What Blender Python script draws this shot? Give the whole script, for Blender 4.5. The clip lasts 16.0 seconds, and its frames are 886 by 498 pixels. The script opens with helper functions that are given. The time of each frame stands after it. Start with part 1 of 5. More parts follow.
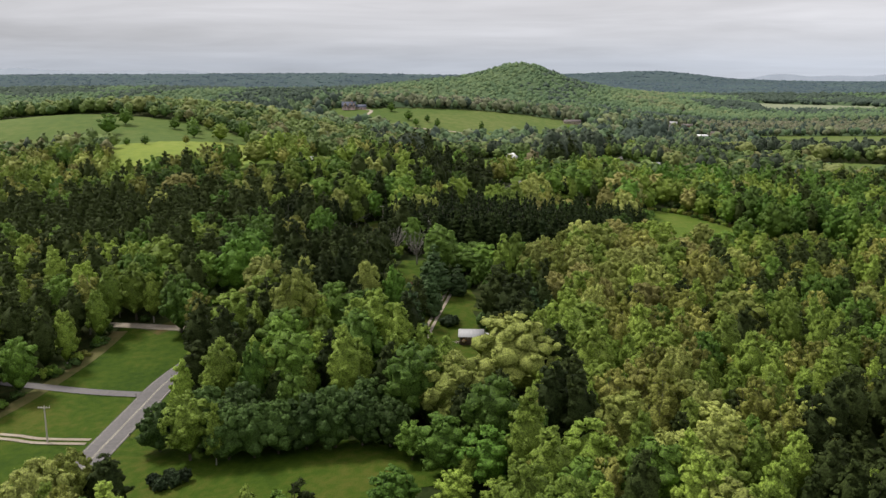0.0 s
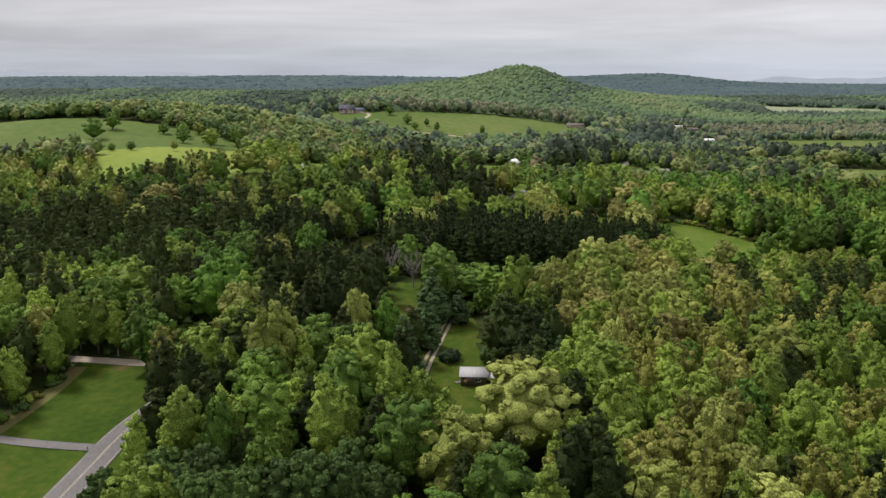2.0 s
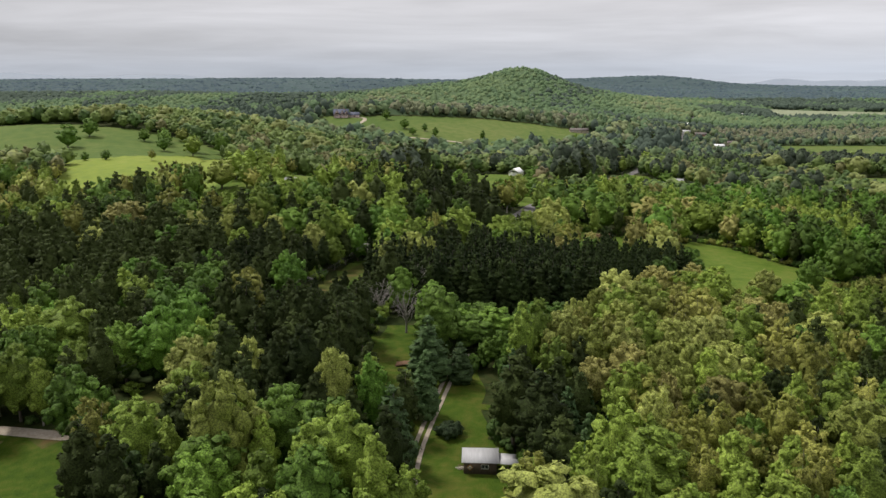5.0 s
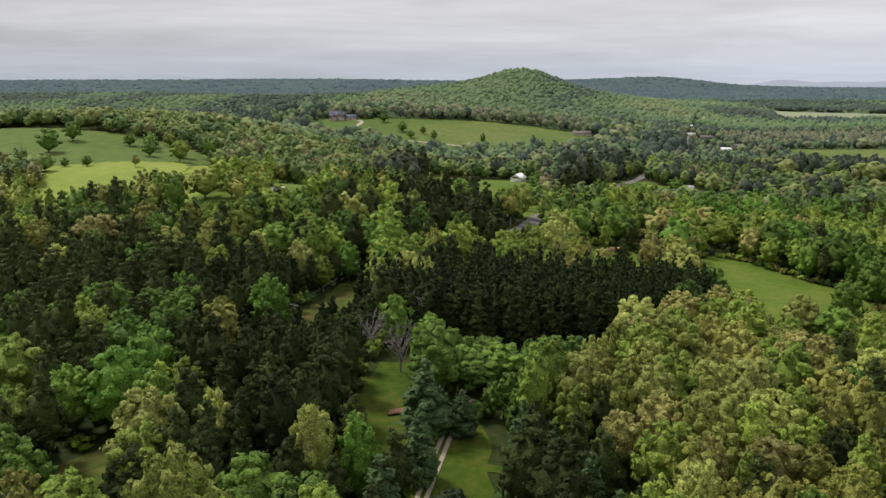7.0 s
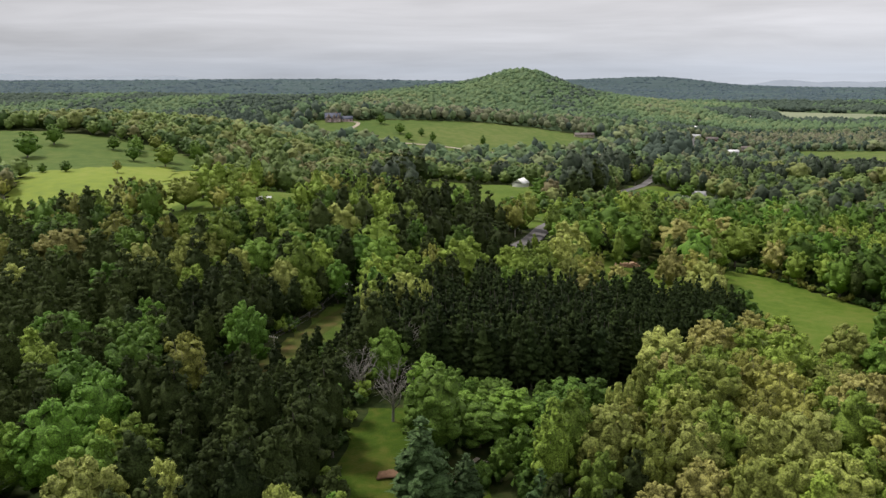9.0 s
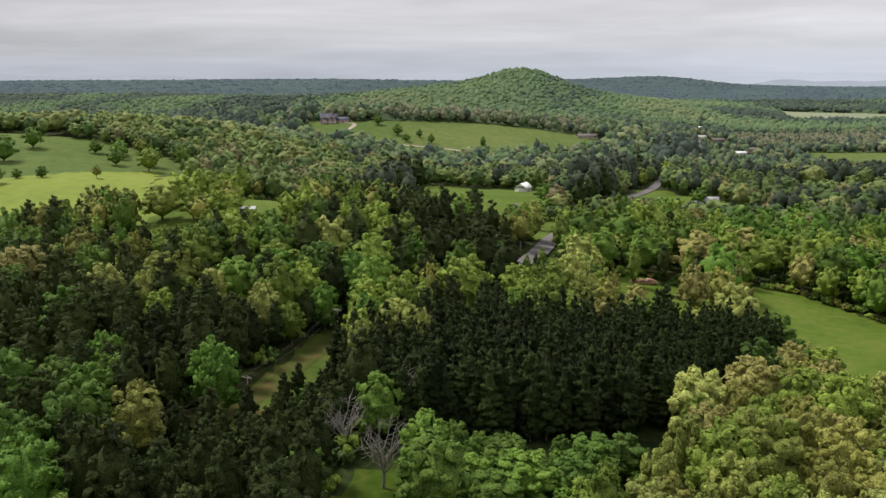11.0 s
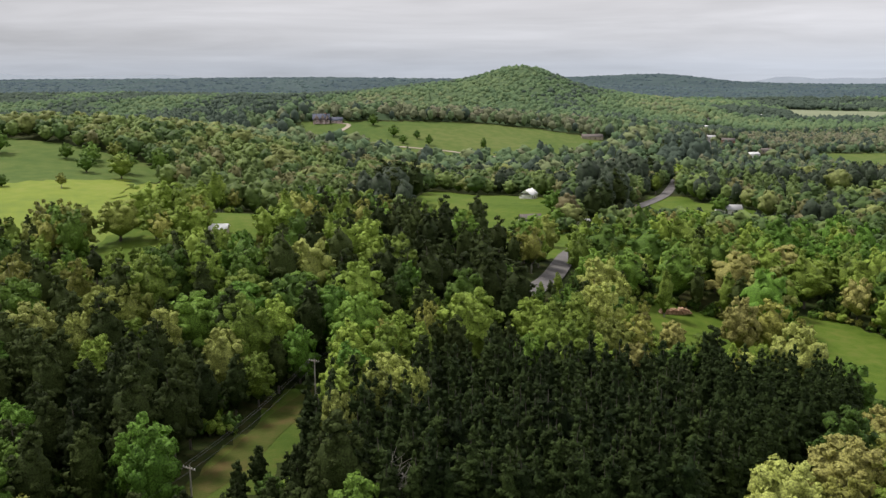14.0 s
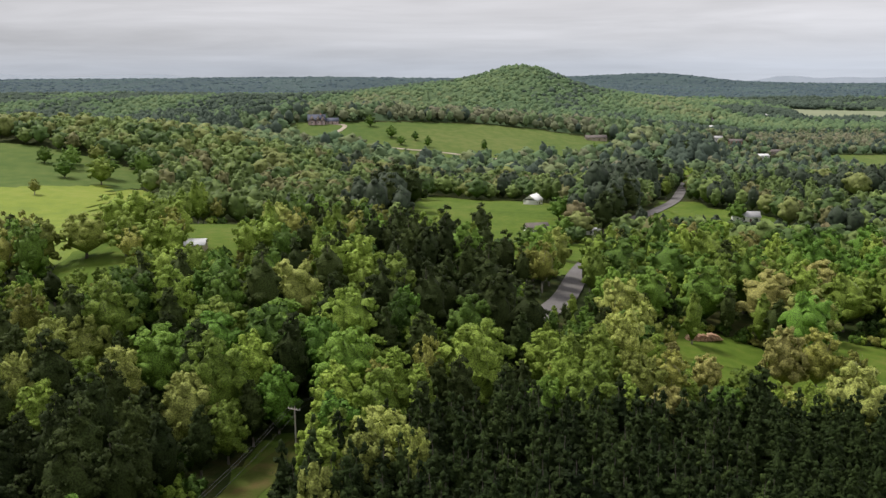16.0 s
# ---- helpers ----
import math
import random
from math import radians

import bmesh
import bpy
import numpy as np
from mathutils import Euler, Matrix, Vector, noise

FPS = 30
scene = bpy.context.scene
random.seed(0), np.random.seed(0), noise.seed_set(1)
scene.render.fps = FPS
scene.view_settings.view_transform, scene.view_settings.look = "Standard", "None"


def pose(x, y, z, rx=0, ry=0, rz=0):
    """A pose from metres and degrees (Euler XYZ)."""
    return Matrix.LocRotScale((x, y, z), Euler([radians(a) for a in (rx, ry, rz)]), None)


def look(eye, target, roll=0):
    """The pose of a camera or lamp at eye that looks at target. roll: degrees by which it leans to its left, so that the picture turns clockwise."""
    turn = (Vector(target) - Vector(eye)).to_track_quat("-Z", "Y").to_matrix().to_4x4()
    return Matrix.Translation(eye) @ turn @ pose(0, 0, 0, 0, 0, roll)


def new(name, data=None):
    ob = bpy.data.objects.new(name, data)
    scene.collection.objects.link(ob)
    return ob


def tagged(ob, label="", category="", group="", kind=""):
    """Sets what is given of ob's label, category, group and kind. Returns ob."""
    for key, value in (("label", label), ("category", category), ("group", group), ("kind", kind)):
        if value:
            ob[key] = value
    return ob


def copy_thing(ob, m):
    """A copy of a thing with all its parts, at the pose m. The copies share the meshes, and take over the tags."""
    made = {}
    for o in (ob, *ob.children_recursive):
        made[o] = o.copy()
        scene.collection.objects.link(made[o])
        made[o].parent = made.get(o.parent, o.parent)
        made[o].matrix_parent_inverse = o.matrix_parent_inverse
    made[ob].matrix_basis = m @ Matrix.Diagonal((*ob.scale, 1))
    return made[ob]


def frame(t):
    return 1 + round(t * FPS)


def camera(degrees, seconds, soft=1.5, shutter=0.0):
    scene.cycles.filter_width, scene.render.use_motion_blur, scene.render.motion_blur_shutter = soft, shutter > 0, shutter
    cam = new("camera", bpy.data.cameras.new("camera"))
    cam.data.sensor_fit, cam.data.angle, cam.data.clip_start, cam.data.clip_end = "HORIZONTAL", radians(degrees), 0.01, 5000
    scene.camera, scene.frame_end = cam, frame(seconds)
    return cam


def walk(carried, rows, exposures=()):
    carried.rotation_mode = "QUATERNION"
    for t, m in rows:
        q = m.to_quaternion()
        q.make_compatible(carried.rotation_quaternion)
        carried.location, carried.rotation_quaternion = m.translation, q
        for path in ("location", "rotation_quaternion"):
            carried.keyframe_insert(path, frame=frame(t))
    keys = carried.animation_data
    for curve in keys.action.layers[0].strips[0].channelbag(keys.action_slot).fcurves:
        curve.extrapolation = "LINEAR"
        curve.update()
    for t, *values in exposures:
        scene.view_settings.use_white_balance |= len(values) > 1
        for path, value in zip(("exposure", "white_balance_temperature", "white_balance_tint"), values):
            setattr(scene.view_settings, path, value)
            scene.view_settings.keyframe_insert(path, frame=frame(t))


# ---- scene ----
# The flight: seconds, x, y, z in metres, then pitch, roll and yaw in degrees.
cam = camera(54.0, 16.0)
ROWS = [
    (0.0, 0.0, 0.0, 81.0, 78.0, -0.0, -0.0),
    (0.5, 0.06, 7.11, 80.96, 78.051, -0.01, 0.006),
    (1.0, 0.1, 14.18, 80.98, 78.07, -0.0, 0.0),
    (1.5, 0.18, 21.31, 81.01, 78.102, 0.0, -0.006),
    (2.0, 0.19, 28.47, 81.1, 78.14, -0.01, -0.0),
    (2.5, 0.24, 35.6, 81.24, 78.159, -0.0, -0.013),
    (3.0, 0.26, 42.78, 81.32, 78.184, -0.02, -0.019),
    (3.5, 0.28, 50.01, 81.4, 78.216, -0.01, -0.038),
    (4.0, 0.36, 57.24, 81.47, 78.241, -0.0, -0.044),
    (6.5, 0.32, 93.16, 81.85, 78.324, -0.02, -0.14),
    (7.0, 0.33, 100.25, 81.93, 78.337, -0.02, -0.146),
    (7.5, 0.34, 107.4, 81.96, 78.343, -0.03, -0.165),
    (8.0, 0.33, 114.55, 81.99, 78.343, -0.01, -0.184),
    (8.5, 0.28, 121.71, 81.97, 78.343, -0.0, -0.203),
    (9.0, 0.28, 128.83, 81.97, 78.343, 0.01, -0.229),
    (11.5, 0.17, 164.87, 81.58, 78.311, 0.1, -0.356),
    (12.0, 0.14, 172.08, 81.56, 78.292, 0.14, -0.375),
    (12.5, 0.09, 179.24, 81.5, 78.267, 0.14, -0.4),
    (13.0, 0.03, 186.34, 81.43, 78.229, 0.15, -0.419),
    (13.5, -0.02, 193.44, 81.35, 78.222, 0.17, -0.445),
    (14.0, -0.07, 200.48, 81.32, 78.203, 0.2, -0.47),
    (14.5, -0.14, 207.64, 81.17, 78.203, 0.22, -0.496),
    (15.0, -0.28, 214.67, 81.08, 78.191, 0.22, -0.521),
    (15.5, -0.45, 221.78, 80.92, 78.191, 0.23, -0.547),
    (16.0, -0.54, 228.84, 80.86, 78.172, 0.24, -0.566),
]
walk(cam, [(t, pose(x, y, z, rx, ry, rz)) for t, x, y, z, rx, ry, rz in ROWS])

# ---- light ----
SUN_UP, SUN_TURN = radians(55), radians(-55)
world = bpy.data.worlds.new("overcast_sky")
scene.world = world
world.use_nodes = True
wn, wl = world.node_tree.nodes, world.node_tree.links
wn.clear()


def wnode(kind, **values):
    n = wn.new(kind)
    for key, value in values.items():
        n.inputs[key].default_value = value
    return n


sky = wn.new("ShaderNodeTexSky")
sky.sky_type, sky.sun_disc = "NISHITA", False
sky.sun_elevation, sky.sun_rotation = SUN_UP, SUN_TURN
way = wn.new("ShaderNodeTexCoord")
split = wn.new("ShaderNodeSeparateXYZ")
wl.new(way.outputs["Generated"], split.inputs[0])
# cloud deck: long flat streaks, paler overhead, bluish towards the horizon
mapping = wn.new("ShaderNodeMapping")
mapping.inputs["Scale"].default_value = (2.2, 2.2, 26.0)
wl.new(way.outputs["Generated"], mapping.inputs[0])
streak = wnode("ShaderNodeTexNoise", Scale=1.6, Detail=6.0, Roughness=0.55, Distortion=0.4)
wl.new(mapping.outputs[0], streak.inputs["Vector"])
ramp = wn.new("ShaderNodeValToRGB")
ramp.color_ramp.elements[0].position, ramp.color_ramp.elements[0].color = 0.0, (0.55, 0.59, 0.67, 1)
ramp.color_ramp.elements[1].position, ramp.color_ramp.elements[1].color = 0.10, (0.79, 0.765, 0.79, 1)
mid = ramp.color_ramp.elements.new(0.03)
mid.color = (0.63, 0.64, 0.69, 1)
wl.new(split.outputs["Z"], ramp.inputs[0])
tone = wn.new("ShaderNodeMapRange")
tone.inputs["From Min"].default_value, tone.inputs["From Max"].default_value = 0.3, 0.7
tone.inputs["To Min"].default_value, tone.inputs["To Max"].default_value = 0.82, 1.11
wl.new(streak.outputs[0], tone.inputs[0])
side = wn.new("ShaderNodeMath")
side.operation = "MULTIPLY_ADD"
side.inputs[1].default_value = 0.24
wl.new(split.outputs["X"], side.inputs[0])
wl.new(tone.outputs[0], side.inputs[2])
cloud = wn.new("ShaderNodeVectorMath")
cloud.operation = "SCALE"
wl.new(ramp.outputs[0], cloud.inputs[0])
wl.new(side.outputs[0], cloud.inputs["Scale"])
deck = wnode("ShaderNodeBackground", Strength=1.0)
wl.new(cloud.outputs[0], deck.inputs[0])
blue = wnode("ShaderNodeBackground", Strength=0.08)
wl.new(sky.outputs[0], blue.inputs[0])
cover = wnode("ShaderNodeMixShader", Fac=0.93)
wl.new(blue.outputs[0], cover.inputs[1])
wl.new(deck.outputs[0], cover.inputs[2])
wout = wn.new("ShaderNodeOutputWorld")
wl.new(cover.outputs[0], wout.inputs[0])

sun = new("sun", bpy.data.lights.new("sun", "SUN"))
sun.data.energy, sun.data.angle, sun.data.color = 3.3, radians(12), (1.0, 0.95, 0.86)
sun.matrix_basis = look((400 * math.sin(SUN_TURN) * math.cos(SUN_UP), 400 * math.cos(SUN_TURN) * math.cos(SUN_UP), 400 * math.sin(SUN_UP)), (0, 0, 0))
scene.view_settings.exposure = 0.0


# ---- materials ----
def material(name, colors, scale=1.0, rough=0.85, bump=0.0, bump_scale=8.0, spread=0.0, island=0.0, through_light=0.0, metal=0.0, stretch=(1, 1, 1), spec=0.3, wide=0.06, grain=0.0):
    """colors: two or three tones mixed by noise at two scales; spread: change of tone from thing to thing; island: from leaf to leaf."""
    m = bpy.data.materials.new(name)
    m.use_nodes = True
    n, l = m.node_tree.nodes, m.node_tree.links
    n.clear()
    out = n.new("ShaderNodeOutputMaterial")
    bs = n.new("ShaderNodeBsdfPrincipled")
    bs.inputs["Roughness"].default_value, bs.inputs["Metallic"].default_value = rough, metal
    bs.inputs["Specular IOR Level"].default_value = spec
    tc = n.new("ShaderNodeTexCoord")
    geo = n.new("ShaderNodeNewGeometry")
    info = n.new("ShaderNodeObjectInfo")
    mp = n.new("ShaderNodeMapping")
    mp.inputs["Scale"].default_value = stretch
    l.new(geo.outputs["Position"], mp.inputs[0])
    fine, coarse = n.new("ShaderNodeTexNoise"), n.new("ShaderNodeTexNoise")
    fine.inputs["Scale"].default_value, fine.inputs["Detail"].default_value = scale, 5.0
    coarse.inputs["Scale"].default_value, coarse.inputs["Detail"].default_value = scale * wide, 3.0
    l.new(mp.outputs[0], fine.inputs["Vector"])
    l.new(mp.outputs[0], coarse.inputs["Vector"])
    mean = n.new("ShaderNodeMath")
    mean.operation = "ADD"
    l.new(fine.outputs[0], mean.inputs[0])
    l.new(coarse.outputs[0], mean.inputs[1])
    total = mean
    for amount, source in ((spread, info.outputs["Random"]), (island, geo.outputs["Random Per Island"])):
        if amount:
            add = n.new("ShaderNodeMath")
            add.operation = "MULTIPLY_ADD"
            l.new(source, add.inputs[0])
            add.inputs[1].default_value = amount
            l.new(total.outputs[0], add.inputs[2])
            total = add
    rng = n.new("ShaderNodeMapRange")
    rng.inputs["From Min"].default_value = 0.72 + 0.1 * (spread + island)
    rng.inputs["From Max"].default_value = 1.28 + 0.9 * (spread + island)
    l.new(total.outputs[0], rng.inputs[0])
    cr = n.new("ShaderNodeValToRGB")
    cr.color_ramp.elements[0].color, cr.color_ramp.elements[1].color = (*colors[0], 1), (*colors[-1], 1)
    if len(colors) == 3:
        cr.color_ramp.elements.new(0.5).color = (*colors[1], 1)
    l.new(rng.outputs[0], cr.inputs[0])
    tint = cr
    if grain:
        gn, gm, tint = n.new("ShaderNodeTexNoise"), n.new("ShaderNodeMapRange"), n.new("ShaderNodeVectorMath")
        gn.inputs["Scale"].default_value, gn.inputs["Detail"].default_value = grain, 2.0
        l.new(geo.outputs["Position"], gn.inputs["Vector"])
        gm.inputs["From Min"].default_value, gm.inputs["From Max"].default_value = 0.36, 0.64
        gm.inputs["To Min"].default_value, gm.inputs["To Max"].default_value = (0.52, 1.4) if grain > 1 else (0.74, 1.22)
        l.new(gn.outputs[0], gm.inputs[0])
        tint.operation = "SCALE"
        l.new(cr.outputs[0], tint.inputs[0])
        l.new(gm.outputs[0], tint.inputs["Scale"])
    if spread:
        odd, deep, even = n.new("ShaderNodeMath"), n.new("ShaderNodeMapRange"), n.new("ShaderNodeVectorMath")
        odd.operation, even.operation = "PINGPONG", "SCALE"
        odd.inputs[1].default_value = 0.137
        l.new(info.outputs["Random"], odd.inputs[0])
        deep.inputs["From Max"].default_value = 0.137
        deep.inputs["To Min"].default_value, deep.inputs["To Max"].default_value = 0.72, 1.26
        l.new(odd.outputs[0], deep.inputs[0])
        l.new(tint.outputs[0], even.inputs[0])
        l.new(deep.outputs[0], even.inputs["Scale"])
        tint = even
    l.new(tint.outputs[0], bs.inputs["Base Color"])
    if bump:
        bn, bt = n.new("ShaderNodeBump"), n.new("ShaderNodeTexNoise")
        bt.inputs["Scale"].default_value, bt.inputs["Detail"].default_value = bump_scale, 4.0
        l.new(geo.outputs["Position"], bt.inputs["Vector"])
        bn.inputs["Strength"].default_value, bn.inputs["Distance"].default_value = bump, 0.3
        l.new(bt.outputs[0], bn.inputs["Height"])
        l.new(bn.outputs[0], bs.inputs["Normal"])
    if through_light:
        tr, mx = n.new("ShaderNodeBsdfTranslucent"), n.new("ShaderNodeMixShader")
        l.new(tint.outputs[0], tr.inputs[0])
        mx.inputs[0].default_value = through_light
        l.new(bs.outputs[0], mx.inputs[1])
        l.new(tr.outputs[0], mx.inputs[2])
        l.new(mx.outputs[0], out.inputs[0])
    else:
        l.new(bs.outputs[0], out.inputs[0])
    return m


def leaves(name, dark, light, through_light=0.08, island=0.18, spread=0.95, grain=3.4, spec=0.2):
    # Distant woods get some grey-green haze mixed into their leaf colour.
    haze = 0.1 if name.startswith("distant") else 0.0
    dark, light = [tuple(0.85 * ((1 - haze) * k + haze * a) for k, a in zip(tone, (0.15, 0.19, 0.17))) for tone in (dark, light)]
    return material(name, (dark, light), scale=0.5, rough=0.7, spread=spread, island=island, through_light=through_light, spec=spec, grain=grain, wide=0.25, bump=0.9, bump_scale=grain * 0.7)


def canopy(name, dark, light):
    # Haze goes into the leaf colours: grey-green on hillsides, blue at the horizon.
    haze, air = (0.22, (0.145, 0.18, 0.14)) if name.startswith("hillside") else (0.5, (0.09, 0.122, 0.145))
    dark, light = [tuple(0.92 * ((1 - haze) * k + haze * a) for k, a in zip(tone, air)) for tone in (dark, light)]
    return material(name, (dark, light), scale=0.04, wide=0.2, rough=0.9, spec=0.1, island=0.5)


